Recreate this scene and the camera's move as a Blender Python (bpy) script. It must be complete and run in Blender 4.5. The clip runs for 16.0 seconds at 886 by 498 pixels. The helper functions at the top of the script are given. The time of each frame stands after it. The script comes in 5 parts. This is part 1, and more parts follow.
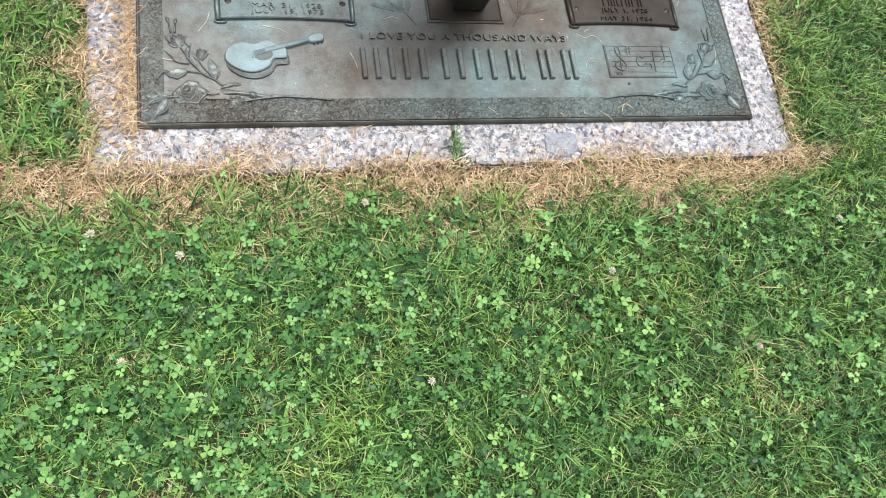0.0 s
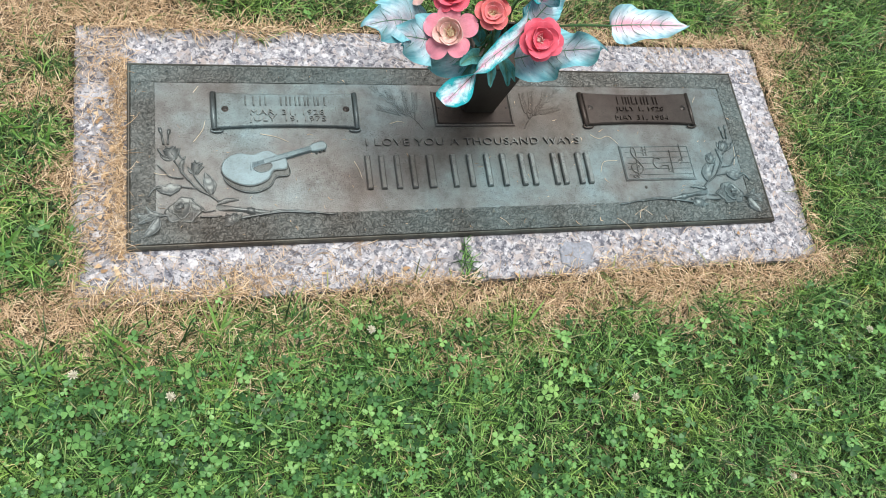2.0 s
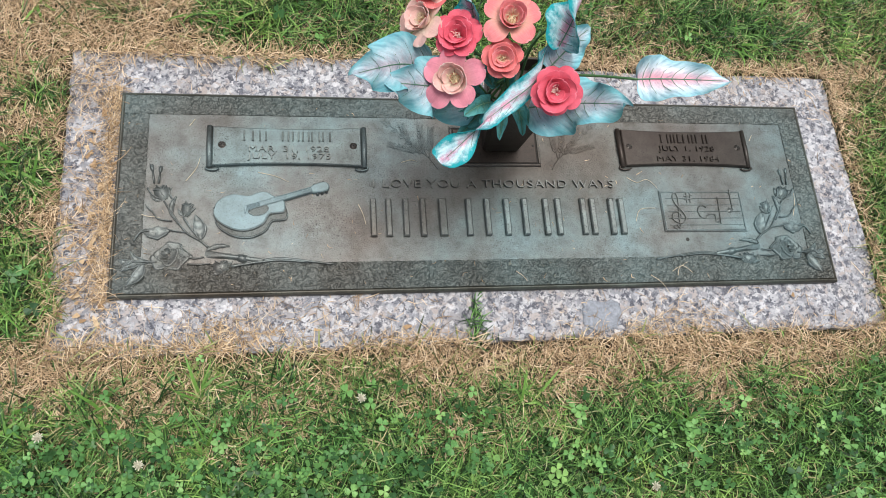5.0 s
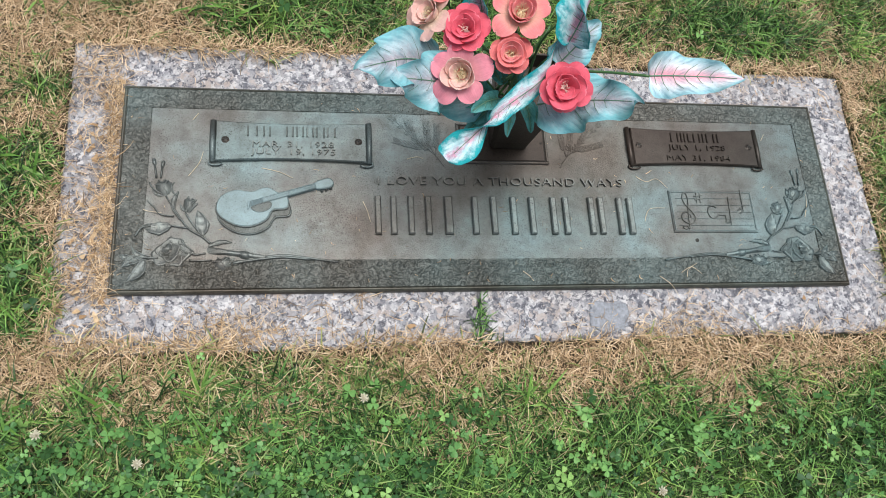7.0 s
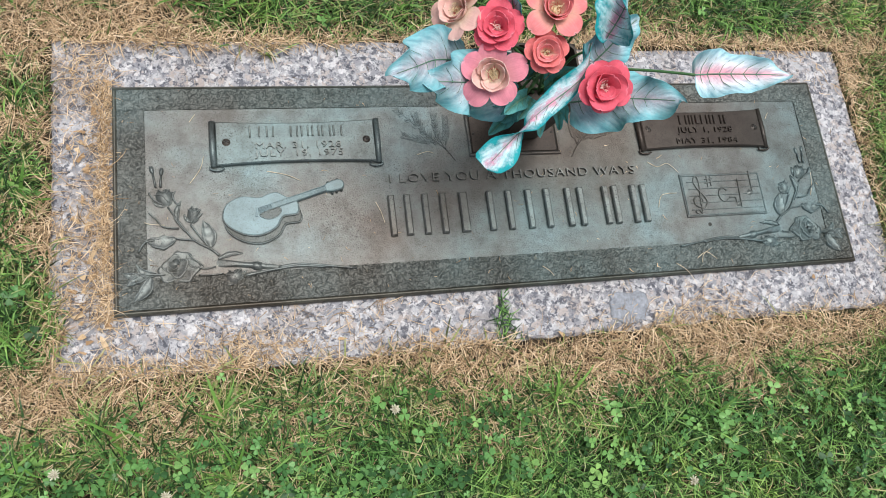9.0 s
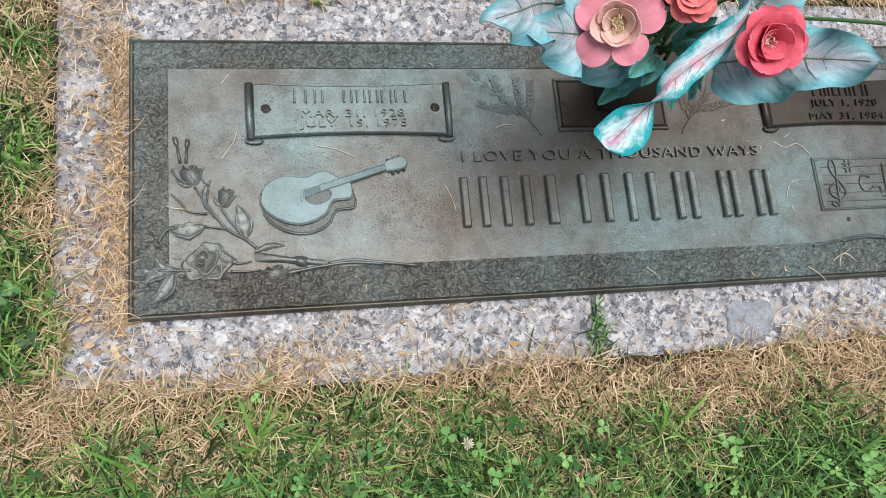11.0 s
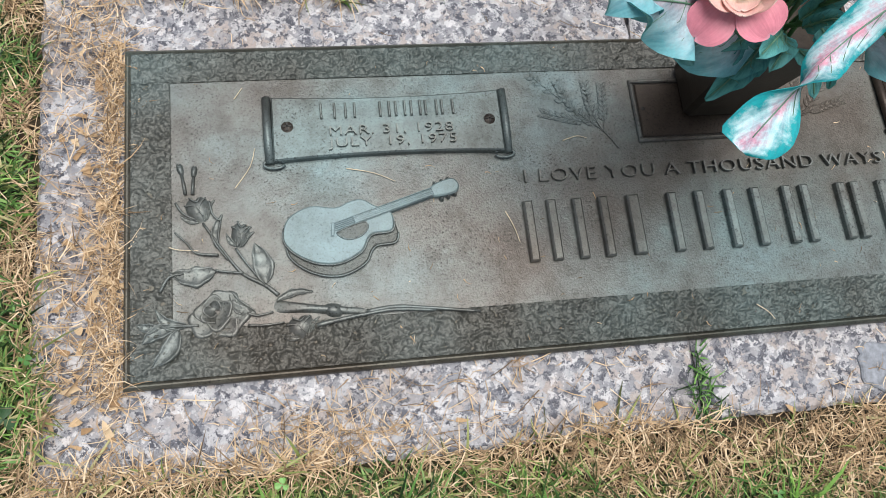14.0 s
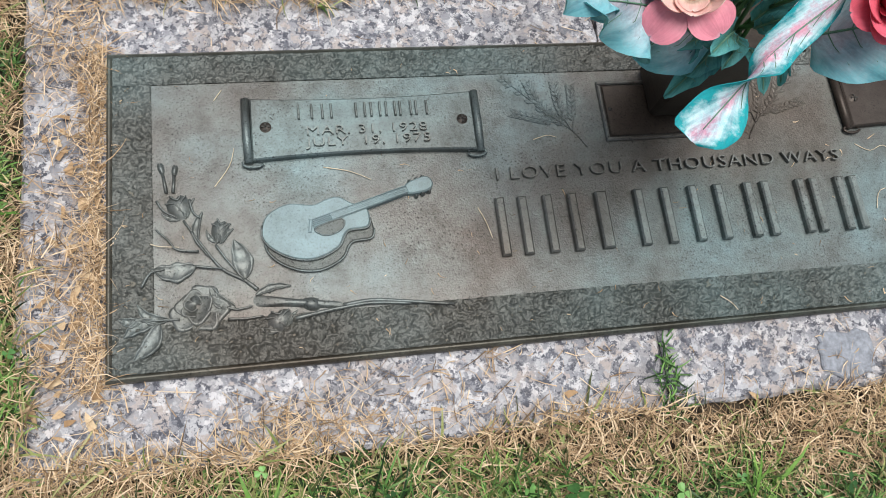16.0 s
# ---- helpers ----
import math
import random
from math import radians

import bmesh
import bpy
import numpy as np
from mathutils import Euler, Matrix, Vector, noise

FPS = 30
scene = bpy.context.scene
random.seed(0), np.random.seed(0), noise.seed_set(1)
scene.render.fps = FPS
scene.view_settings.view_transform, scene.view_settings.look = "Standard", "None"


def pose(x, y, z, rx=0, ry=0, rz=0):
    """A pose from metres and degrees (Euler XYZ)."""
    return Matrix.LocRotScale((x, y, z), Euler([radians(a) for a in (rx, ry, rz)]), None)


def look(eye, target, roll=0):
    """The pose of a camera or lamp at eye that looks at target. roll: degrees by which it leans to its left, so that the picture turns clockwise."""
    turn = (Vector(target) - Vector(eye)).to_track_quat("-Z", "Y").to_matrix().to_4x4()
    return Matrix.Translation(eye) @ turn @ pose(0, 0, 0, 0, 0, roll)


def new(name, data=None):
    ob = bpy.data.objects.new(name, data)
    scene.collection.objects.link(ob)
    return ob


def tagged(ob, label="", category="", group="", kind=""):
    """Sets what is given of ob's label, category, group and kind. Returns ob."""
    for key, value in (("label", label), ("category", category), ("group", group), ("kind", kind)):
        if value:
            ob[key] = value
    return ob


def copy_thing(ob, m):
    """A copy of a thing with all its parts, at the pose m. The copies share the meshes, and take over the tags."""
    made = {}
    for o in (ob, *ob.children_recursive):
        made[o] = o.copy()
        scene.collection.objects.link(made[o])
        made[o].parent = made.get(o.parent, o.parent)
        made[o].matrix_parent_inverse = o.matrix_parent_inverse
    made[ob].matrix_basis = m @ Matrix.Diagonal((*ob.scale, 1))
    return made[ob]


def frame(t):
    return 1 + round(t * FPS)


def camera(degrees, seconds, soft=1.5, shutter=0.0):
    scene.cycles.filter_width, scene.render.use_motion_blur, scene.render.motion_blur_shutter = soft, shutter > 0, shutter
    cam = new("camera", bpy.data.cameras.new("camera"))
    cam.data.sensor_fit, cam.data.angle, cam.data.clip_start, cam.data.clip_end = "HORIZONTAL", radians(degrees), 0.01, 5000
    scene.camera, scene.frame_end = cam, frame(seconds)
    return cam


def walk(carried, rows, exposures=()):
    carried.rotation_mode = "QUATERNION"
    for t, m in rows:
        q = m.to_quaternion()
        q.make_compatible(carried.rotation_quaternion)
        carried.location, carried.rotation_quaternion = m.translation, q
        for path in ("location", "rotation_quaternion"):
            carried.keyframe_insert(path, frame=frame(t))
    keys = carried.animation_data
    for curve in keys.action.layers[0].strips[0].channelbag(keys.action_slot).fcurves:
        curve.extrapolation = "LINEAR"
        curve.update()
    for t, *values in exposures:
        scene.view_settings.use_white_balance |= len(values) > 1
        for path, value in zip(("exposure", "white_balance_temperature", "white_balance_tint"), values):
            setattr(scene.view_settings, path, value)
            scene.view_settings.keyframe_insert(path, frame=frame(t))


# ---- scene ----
cam = camera(61.7, 16.0, soft=0.95)
PATH = [
    (0, (-0.404, -0.764, 1.12), (0.105, -0.171, -0.721), 34.9),
    (0.5, (-0.378, -0.76, 1.102), (0.084, -0.07, -0.718), 30.5),
    (1, (-0.374, -0.727, 1.093), (0.093, 0.005, -0.709), 29.9),
    (1.5, (-0.389, -0.667, 1.092), (0.109, 0.055, -0.705), 30.7),
    (2, (-0.407, -0.599, 1.089), (0.132, 0.069, -0.718), 33.2),
    (2.5, (-0.415, -0.557, 1.078), (0.148, 0.049, -0.743), 36.4),
    (3, (-0.389, -0.524, 1.07), (0.158, 0.057, -0.764), 37.3),
    (3.5, (-0.336, -0.501, 1.064), (0.141, 0.103, -0.782), 34.1),
    (4, (-0.302, -0.481, 1.057), (0.095, 0.147, -0.8), 29.0),
    (6.5, (-0.28, -0.458, 1.036), (0.058, 0.171, -0.833), 26.3),
    (7, (-0.282, -0.457, 1.032), (0.056, 0.17, -0.837), 26.5),
    (7.5, (-0.291, -0.453, 1.034), (0.044, 0.176, -0.835), 26.5),
    (8, (-0.308, -0.439, 1.038), (0.068, 0.186, -0.825), 28.1),
    (8.5, (-0.353, -0.421, 1.026), (0.103, 0.172, -0.829), 32.2),
    (8.7, (-0.369, -0.403, 1.016), (0.114, 0.144, -0.847), 36.0),
    (10.8, (-0.391, -0.307, 0.837), (0.022, 0.124, -1.072), 39.7),
    (11, (-0.387, -0.299, 0.816), (0.004, 0.136, -1.096), 38.0),
    (11.5, (-0.383, -0.281, 0.77), (-0.03, 0.171, -1.146), 34.3),
    (12, (-0.381, -0.269, 0.73), (-0.056, 0.202, -1.186), 30.3),
    (12.5, (-0.382, -0.263, 0.704), (-0.072, 0.24, -1.206), 27.2),
    (13, (-0.38, -0.254, 0.68), (-0.066, 0.271, -1.224), 26.2),
    (13.5, (-0.38, -0.252, 0.668), (-0.067, 0.275, -1.236), 25.6),
    (14, (-0.385, -0.255, 0.666), (-0.071, 0.274, -1.237), 25.5),
    (14.5, (-0.385, -0.257, 0.666), (-0.066, 0.271, -1.236), 25.9),
    (15, (-0.384, -0.261, 0.669), (-0.057, 0.266, -1.232), 26.4),
    (15.5, (-0.384, -0.27, 0.676), (-0.044, 0.267, -1.22), 26.8),
    (16, (-0.38, -0.276, 0.685), (-0.024, 0.275, -1.204), 27.1),
]
walk(cam, [(t, look(eye, target, roll)) for t, eye, target, roll in PATH],
     exposures=((0, 0.86), (1.0, 0.73), (2.5, 0.57), (4.0, 0.44), (9.0, 0.4), (16, 0.37)))

# ---- light ----
world = bpy.data.worlds.new("overcast_sky")
scene.world = world
world.use_nodes = True
wn, wl = world.node_tree.nodes, world.node_tree.links
sky = wn.new("ShaderNodeTexSky")
sky.sky_type = "NISHITA"
sky.sun_disc = False
sky.sun_elevation = radians(85)
sky.sun_rotation = radians(51)
sky.dust_density = 4.0
pale = wn.new("ShaderNodeHueSaturation")
pale.inputs["Saturation"].default_value = 0.6
wl.new(sky.outputs[0], pale.inputs["Color"])
wl.new(pale.outputs[0], wn["Background"].inputs[0])
wn["Background"].inputs[1].default_value = 0.08

sun_data = bpy.data.lights.new("sun", "SUN")
sun_data.energy = 2.85
sun_data.angle = radians(44)
sun_data.color = (1.0, 0.968, 0.94)
sun = new("sun", sun_data)
sun.matrix_world = look((0.25, 0.2, 4.0), (0, 0, 0))


# ---- materials ----
def material(name, rough=0.6, metal=0.0, spec=0.5):
    m = bpy.data.materials.new(name)
    m.use_nodes = True
    n, l = m.node_tree.nodes, m.node_tree.links
    b = n["Principled BSDF"]
    b.inputs["Roughness"].default_value = rough
    b.inputs["Metallic"].default_value = metal
    b.inputs["Specular IOR Level"].default_value = spec
    return m, n, l, b


def coords(n, l, scale=1.0):
    c = n.new("ShaderNodeTexCoord")
    mp = n.new("ShaderNodeMapping")
    mp.inputs["Scale"].default_value = (scale, scale, scale)
    l.new(c.outputs["Object"], mp.inputs["Vector"])
    return mp.outputs[0]


def noise_tex(n, l, vec, scale, detail=4.0, rough=0.6):
    t = n.new("ShaderNodeTexNoise")
    t.inputs["Scale"].default_value, t.inputs["Detail"].default_value, t.inputs["Roughness"].default_value = scale, detail, rough
    l.new(vec, t.inputs["Vector"])
    return t


def ramp(n, l, fac, stops, constant=False):
    r = n.new("ShaderNodeValToRGB")
    if constant:
        r.color_ramp.interpolation = "CONSTANT"
    e = r.color_ramp.elements
    while len(e) < len(stops):
        e.new(0.5)
    for k, (p, c) in enumerate(stops):
        e[k].position, e[k].color = p, (*c, 1)
    l.new(fac, r.inputs[0])
    return r.outputs[0]


def mix(n, l, kind, fac, a, b):
    m = n.new("ShaderNodeMix")
    m.data_type, m.blend_type = "RGBA", kind
    if isinstance(fac, (int, float)):
        m.inputs[0].default_value = fac
    else:
        l.new(fac, m.inputs[0])
    for sock, v in ((m.inputs[6], a), (m.inputs[7], b)):
        if isinstance(v, tuple):
            sock.default_value = (*v, 1)
        else:
            l.new(v, sock)
    return m.outputs[2]


def bump(n, l, b, height, strength, distance):
    k = n.new("ShaderNodeBump")
    k.inputs["Strength"].default_value, k.inputs["Distance"].default_value = strength, distance
    l.new(height, k.inputs["Height"])
    l.new(k.outputs[0], b.inputs["Normal"])


def bronze(name, dark, mid, pale_tone, rough=0.45, metal=0.45, grain=0.0006, blotch=0.8, pits=1.0, stain_and_shade=False):
    m, n, l, b = material(name, rough, metal)
    v = coords(n, l)
    cloud = noise_tex(n, l, v, 6.5, 5, 0.62)
    fine = noise_tex(n, l, v, 470, 3, 0.65)
    c = ramp(n, l, cloud.outputs[0], ((0.34, dark), (0.5, mid), (0.68, pale_tone)))
    specks = ramp(n, l, fine.outputs[0], ((0.34, (0.2, 0.2, 0.19)), (0.42, (0.92, 0.92, 0.92)), (0.72, (1.25, 1.25, 1.24))))
    where = noise_tex(n, l, v, 17, 4, 0.6)
    c = mix(n, l, "MULTIPLY", ramp(n, l, where.outputs[0], ((0.38, (0.35 * pits,) * 3), (0.6, (pits,) * 3))), c, specks)
    stain = noise_tex(n, l, v, 42, 6, 0.7)
    c = mix(n, l, "MULTIPLY", blotch, c, ramp(n, l, stain.outputs[0], ((0.32, (0.6, 0.57, 0.53)), (0.5, (1, 1, 1)), (0.66, (1.22, 1.3, 1.3)))))
    tint = noise_tex(n, l, v, 3.1, 3, 0.5)
    c = mix(n, l, "MULTIPLY", 1.0, c, ramp(n, l, tint.outputs[0], ((0.34, (1.08, 0.97, 0.91)), (0.48, (0.98, 1.0, 1.0)), (0.62, (0.87, 1.03, 1.06)))))
    if stain_and_shade:
        # brown patina plus the bouquet's painted shade round the vase mounting, with a ragged edge
        off = n.new("ShaderNodeMapping")
        off.inputs["Location"].default_value = (-0.075, -0.03, 0.0)
        off.inputs["Scale"].default_value = (1.0, 1.7, 1.0)
        l.new(v, off.inputs["Vector"])
        far = n.new("ShaderNodeVectorMath")
        far.operation = "LENGTH"
        l.new(off.outputs[0], far.inputs[0])
        rag = n.new("ShaderNodeMath")
        rag.operation = "MULTIPLY_ADD"
        rag.inputs[1].default_value = 0.22
        l.new(tint.outputs[0], rag.inputs[0])
        l.new(far.outputs["Value"], rag.inputs[2])
        c = mix(n, l, "MULTIPLY", 1.0, c, ramp(n, l, rag.outputs[0], ((0.2, (0.72, 0.66, 0.61)), (0.36, (1, 1, 1)))))
    l.new(c, b.inputs["Base Color"])
    rr = n.new("ShaderNodeMapRange")
    rr.inputs["To Min"].default_value, rr.inputs["To Max"].default_value = rough - 0.1, rough + 0.2
    l.new(cloud.outputs[0], rr.inputs["Value"])
    l.new(rr.outputs[0], b.inputs["Roughness"])
    bump(n, l, b, fine.outputs[0], 0.5, grain)
    return m


M_FIELD = bronze("bronze_patina", (0.092, 0.086, 0.078), (0.126, 0.134, 0.128), (0.158, 0.192, 0.194), 0.4, 0.45, 0.0012, stain_and_shade=True)
M_BORDER = bronze("bronze_border", (0.052, 0.053, 0.046), (0.082, 0.09, 0.083), (0.118, 0.136, 0.13), 0.38, 0.35, 0.0018, 0.3)
M_RIM = bronze("bronze_rim", (0.05, 0.046, 0.036), (0.078, 0.076, 0.062), (0.11, 0.11, 0.095), 0.45, 0.5)
M_RELIEF = bronze("bronze_relief", (0.085, 0.09, 0.086), (0.112, 0.13, 0.127), (0.142, 0.172, 0.172), 0.38, 0.5)
M_LETTER = bronze("bronze_lettering", (0.095, 0.093, 0.083), (0.13, 0.135, 0.126), (0.165, 0.178, 0.17), 0.36, 0.5)
M_VERDIGRIS = bronze("blue_verdigris", (0.13, 0.18, 0.185), (0.17, 0.235, 0.245), (0.215, 0.285, 0.3), 0.5, 0.2, 0.0006, 0.5, 0.35)
M_BROWN = bronze("brown_bronze", (0.024, 0.018, 0.014), (0.038, 0.029, 0.023), (0.055, 0.044, 0.036), 0.38, 0.45)
M_VASE = bronze("dark_bronze_vase", (0.026, 0.02, 0.015), (0.042, 0.032, 0.024), (0.065, 0.05, 0.036), 0.42, 0.4)
M_RECESS = bronze("recess_dark", (0.02, 0.019, 0.016), (0.03, 0.028, 0.024), (0.045, 0.042, 0.036), 0.6, 0.2)


def granite():
    """Coarse granite: pale grey and pinkish crystals, clusters of dark mica and a few white flecks."""
    m, n, l, b = material("speckled_granite", 0.7)
    v = coords(n, l)
    warp = noise_tex(n, l, v, 120, 4, 0.7)
    wv = n.new("ShaderNodeVectorMath")
    wv.operation = "MULTIPLY_ADD"
    wv.inputs[1].default_value = (0.022, 0.022, 0.022)
    l.new(warp.outputs["Color"], wv.inputs[0])
    l.new(v, wv.inputs[2])

    def crystals(scale):
        t = n.new("ShaderNodeTexVoronoi")
        t.inputs["Scale"].default_value = scale
        l.new(wv.outputs[0], t.inputs["Vector"])
        k = n.new("ShaderNodeSeparateColor")
        l.new(t.outputs["Color"], k.inputs[0])
        return k.outputs[0]

    c = ramp(n, l, crystals(135), ((0.0, (0.235, 0.245, 0.268)), (0.2, (0.36, 0.33, 0.315)), (0.42, (0.38, 0.39, 0.41)), (0.68, (0.29, 0.293, 0.308)), (0.86, (0.5, 0.505, 0.52))), True)
    mica = noise_tex(n, l, wv.outputs[0], 125, 4, 0.6)
    c = mix(n, l, "MIX", ramp(n, l, mica.outputs[0], ((0.452, (1, 1, 1)), (0.472, (0, 0, 0)))), c, ramp(n, l, crystals(260), ((0.0, (0.055, 0.06, 0.078)), (0.4, (0.105, 0.113, 0.138)), (0.75, (0.165, 0.172, 0.195))), True))
    c = mix(n, l, "MIX", ramp(n, l, crystals(215), ((0.0, (0, 0, 0)), (0.93, (0.6, 0.6, 0.6))), True), c, (0.62, 0.62, 0.63))
    soft = noise_tex(n, l, v, 330, 3, 0.7)
    c = mix(n, l, "MULTIPLY", 0.5, c, ramp(n, l, soft.outputs[0], ((0.3, (0.62, 0.62, 0.64)), (0.6, (1.1, 1.09, 1.08)))))
    stain = noise_tex(n, l, v, 9, 5, 0.65)
    c = mix(n, l, "MULTIPLY", 0.6, c, ramp(n, l, stain.outputs[0], ((0.34, (0.74, 0.67, 0.61)), (0.5, (1, 1, 1)))))
    l.new(c, b.inputs["Base Color"])
    bump(n, l, b, soft.outputs[0], 0.5, 0.0012)
    return m


M_GRANITE = granite()


def per_island(name, stops, rough=0.55, trans=0.25, patch=None, patch_scale=7.0, gloss=0.2):
    m, n, l, b = material(name, rough, 0.0, gloss)
    g = n.new("ShaderNodeNewGeometry")
    c = ramp(n, l, g.outputs["Random Per Island"], stops)
    v = coords(n, l)
    if patch:
        p = noise_tex(n, l, v, patch_scale, 4, 0.6)
        c = mix(n, l, "MULTIPLY", 1.0, c, ramp(n, l, p.outputs[0], patch))
    f = noise_tex(n, l, v, 420, 2, 0.5)
    c = mix(n, l, "MULTIPLY", 0.5, c, ramp(n, l, f.outputs[0], ((0.3, (0.7, 0.7, 0.7)), (0.7, (1.2, 1.2, 1.2)))))
    l.new(c, b.inputs["Base Color"])
    if trans:
        t = n.new("ShaderNodeBsdfTranslucent")
        l.new(c, t.inputs["Color"])
        s = n.new("ShaderNodeMixShader")
        s.inputs[0].default_value = trans
        l.new(b.outputs[0], s.inputs[1])
        l.new(t.outputs[0], s.inputs[2])
        l.new(s.outputs[0], n["Material Output"].inputs["Surface"])
    return m


M_GRASS = per_island("turf_blades", ((0.0, (0.012, 0.027, 0.009)), (0.3, (0.034, 0.082, 0.024)), (0.62, (0.112, 0.240, 0.060)), (0.90, (0.25, 0.455, 0.13)), (0.965, (0.31, 0.41, 0.17)), (1.0, (0.44, 0.38, 0.22))), 0.4, 0.06,
                     ((0.34, (0.58, 0.70, 0.66)), (0.5, (1, 1, 1)), (0.66, (1.36, 1.2, 1.0))), 12.0, 0.22)
M_PARCHED = per_island("parched_turf", ((0.0, (0.05, 0.06, 0.022)), (0.4, (0.16, 0.205, 0.062)), (0.75, (0.29, 0.34, 0.12)), (1.0, (0.47, 0.43, 0.23))), 0.5, 0.12)
M_WIDE = per_island("crabgrass_blades", ((0.0, (0.08, 0.19, 0.035)), (0.6, (0.15, 0.31, 0.06)), (1.0, (0.22, 0.4, 0.1))), 0.42, 0.25, None, 7.0, 0.25)
M_CLOVER = per_island("clover_leaves", ((0.0, (0.028, 0.078, 0.028)), (0.45, (0.09, 0.23, 0.072)), (0.85, (0.185, 0.395, 0.122)), (1.0, (0.27, 0.47, 0.15))), 0.42, 0.12, ((0.4, (0.8, 0.85, 0.85)), (0.6, (1.12, 1.08, 1.0))), 9.0, 0.28)
M_STRAW = per_island("dead_grass", ((0.0, (0.12, 0.08, 0.045)), (0.3, (0.4, 0.28, 0.165)), (0.65, (0.63, 0.465, 0.285)), (1.0, (0.82, 0.67, 0.47))), 0.7, 0.12)
M_DRYLEAF = per_island("dry_leaf_flakes", ((0.0, (0.3, 0.19, 0.1)), (0.5, (0.5, 0.35, 0.2)), (1.0, (0.66, 0.52, 0.34))), 0.7, 0.12)
M_BLOSSOM = per_island("clover_blossom", ((0.0, (0.55, 0.52, 0.38)), (1.0, (0.8, 0.78, 0.66))), 0.7, 0.2)


def soil():
    m, n, l, b = material("soil_and_thatch", 0.95)
    v = coords(n, l)
    a = noise_tex(n, l, v, 45, 6, 0.7)
    big = noise_tex(n, l, v, 5, 4, 0.6)
    c = ramp(n, l, a.outputs[0], ((0.3, (0.02, 0.016, 0.01)), (0.5, (0.04, 0.03, 0.018)), (0.7, (0.085, 0.062, 0.035))))
    c = mix(n, l, "MIX", ramp(n, l, big.outputs[0], ((0.45, (0, 0, 0)), (0.7, (0.6, 0.6, 0.6)))), c, (0.06, 0.09, 0.025))
    # farther off the turf closes over the soil
    ln = n.new("ShaderNodeVectorMath")
    ln.operation = "LENGTH"
    l.new(v, ln.inputs[0])
    tex = noise_tex(n, l, v, 14, 6, 0.7)
    turf = ramp(n, l, tex.outputs[0], ((0.3, (0.018, 0.046, 0.015)), (0.5, (0.042, 0.098, 0.03)), (0.7, (0.08, 0.15, 0.05))))
    out = n.new("ShaderNodeMapRange")
    out.inputs["From Min"].default_value, out.inputs["From Max"].default_value = 0.95, 1.4
    l.new(ln.outputs["Value"], out.inputs["Value"])
    c = mix(n, l, "MIX", out.outputs[0], c, turf)
    l.new(c, b.inputs["Base Color"])
    bump(n, l, b, a.outputs[0], 1.0, 0.01)
    return m


M_SOIL = soil()


def leaf_cloth(name, edge, middle, heart, speck=0.5):
    """Printed cloth leaf: the colour runs from the midrib to the edge, across its own UV."""
    m, n, l, b = material(name, 0.6, 0.0, 0.3)
    uv = n.new("ShaderNodeUVMap")
    s = n.new("ShaderNodeSeparateXYZ")
    l.new(uv.outputs[0], s.inputs[0])
    v = coords(n, l)
    w = noise_tex(n, l, v, 75, 6, 0.75)
    add = n.new("ShaderNodeMath")
    add.operation = "MULTIPLY_ADD"
    add.inputs[1].default_value = speck
    l.new(w.outputs[0], add.inputs[0])
    l.new(s.outputs[1], add.inputs[2])
    sub = n.new("ShaderNodeMath")
    sub.operation = "SUBTRACT"
    sub.inputs[1].default_value = speck * 0.5
    l.new(add.outputs[0], sub.inputs[0])
    c = ramp(n, l, sub.outputs[0], ((0.05, heart), (0.42, middle), (0.8, edge)))
    # printed streaks that run out along the side veins
    run = n.new("ShaderNodeMath")
    run.operation = "MULTIPLY_ADD"
    run.inputs[1].default_value = -0.3
    l.new(s.outputs[1], run.inputs[0])
    l.new(s.outputs[0], run.inputs[2])
    line = n.new("ShaderNodeCombineXYZ")
    l.new(run.outputs[0], line.inputs[0])
    l.new(s.outputs[1], line.inputs[1])
    sc = n.new("ShaderNodeMapping")
    sc.inputs["Scale"].default_value = (17.0, 2.2, 1.0)
    l.new(line.outputs[0], sc.inputs["Vector"])
    streak = noise_tex(n, l, sc.outputs[0], 1.0, 4, 0.6)
    c = mix(n, l, "MULTIPLY", 0.85, c, ramp(n, l, streak.outputs[0], ((0.34, (0.56, 0.68, 0.74)), (0.5, (1, 1, 1)), (0.64, (1.3, 1.22, 1.2)))))
    f = noise_tex(n, l, v, 600, 2, 0.5)
    c = mix(n, l, "MULTIPLY", 0.4, c, ramp(n, l, f.outputs[0], ((0.3, (0.75, 0.78, 0.8)), (0.7, (1.1, 1.1, 1.1)))))
    l.new(c, b.inputs["Base Color"])
    t = n.new("ShaderNodeBsdfTranslucent")
    l.new(c, t.inputs["Color"])
    k = n.new("ShaderNodeMixShader")
    k.inputs[0].default_value = 0.25
    l.new(b.outputs[0], k.inputs[1])
    l.new(t.outputs[0], k.inputs[2])
    l.new(k.outputs[0], n["Material Output"].inputs["Surface"])
    bump(n, l, b, w.outputs[0], 0.3, 0.002)
    return m


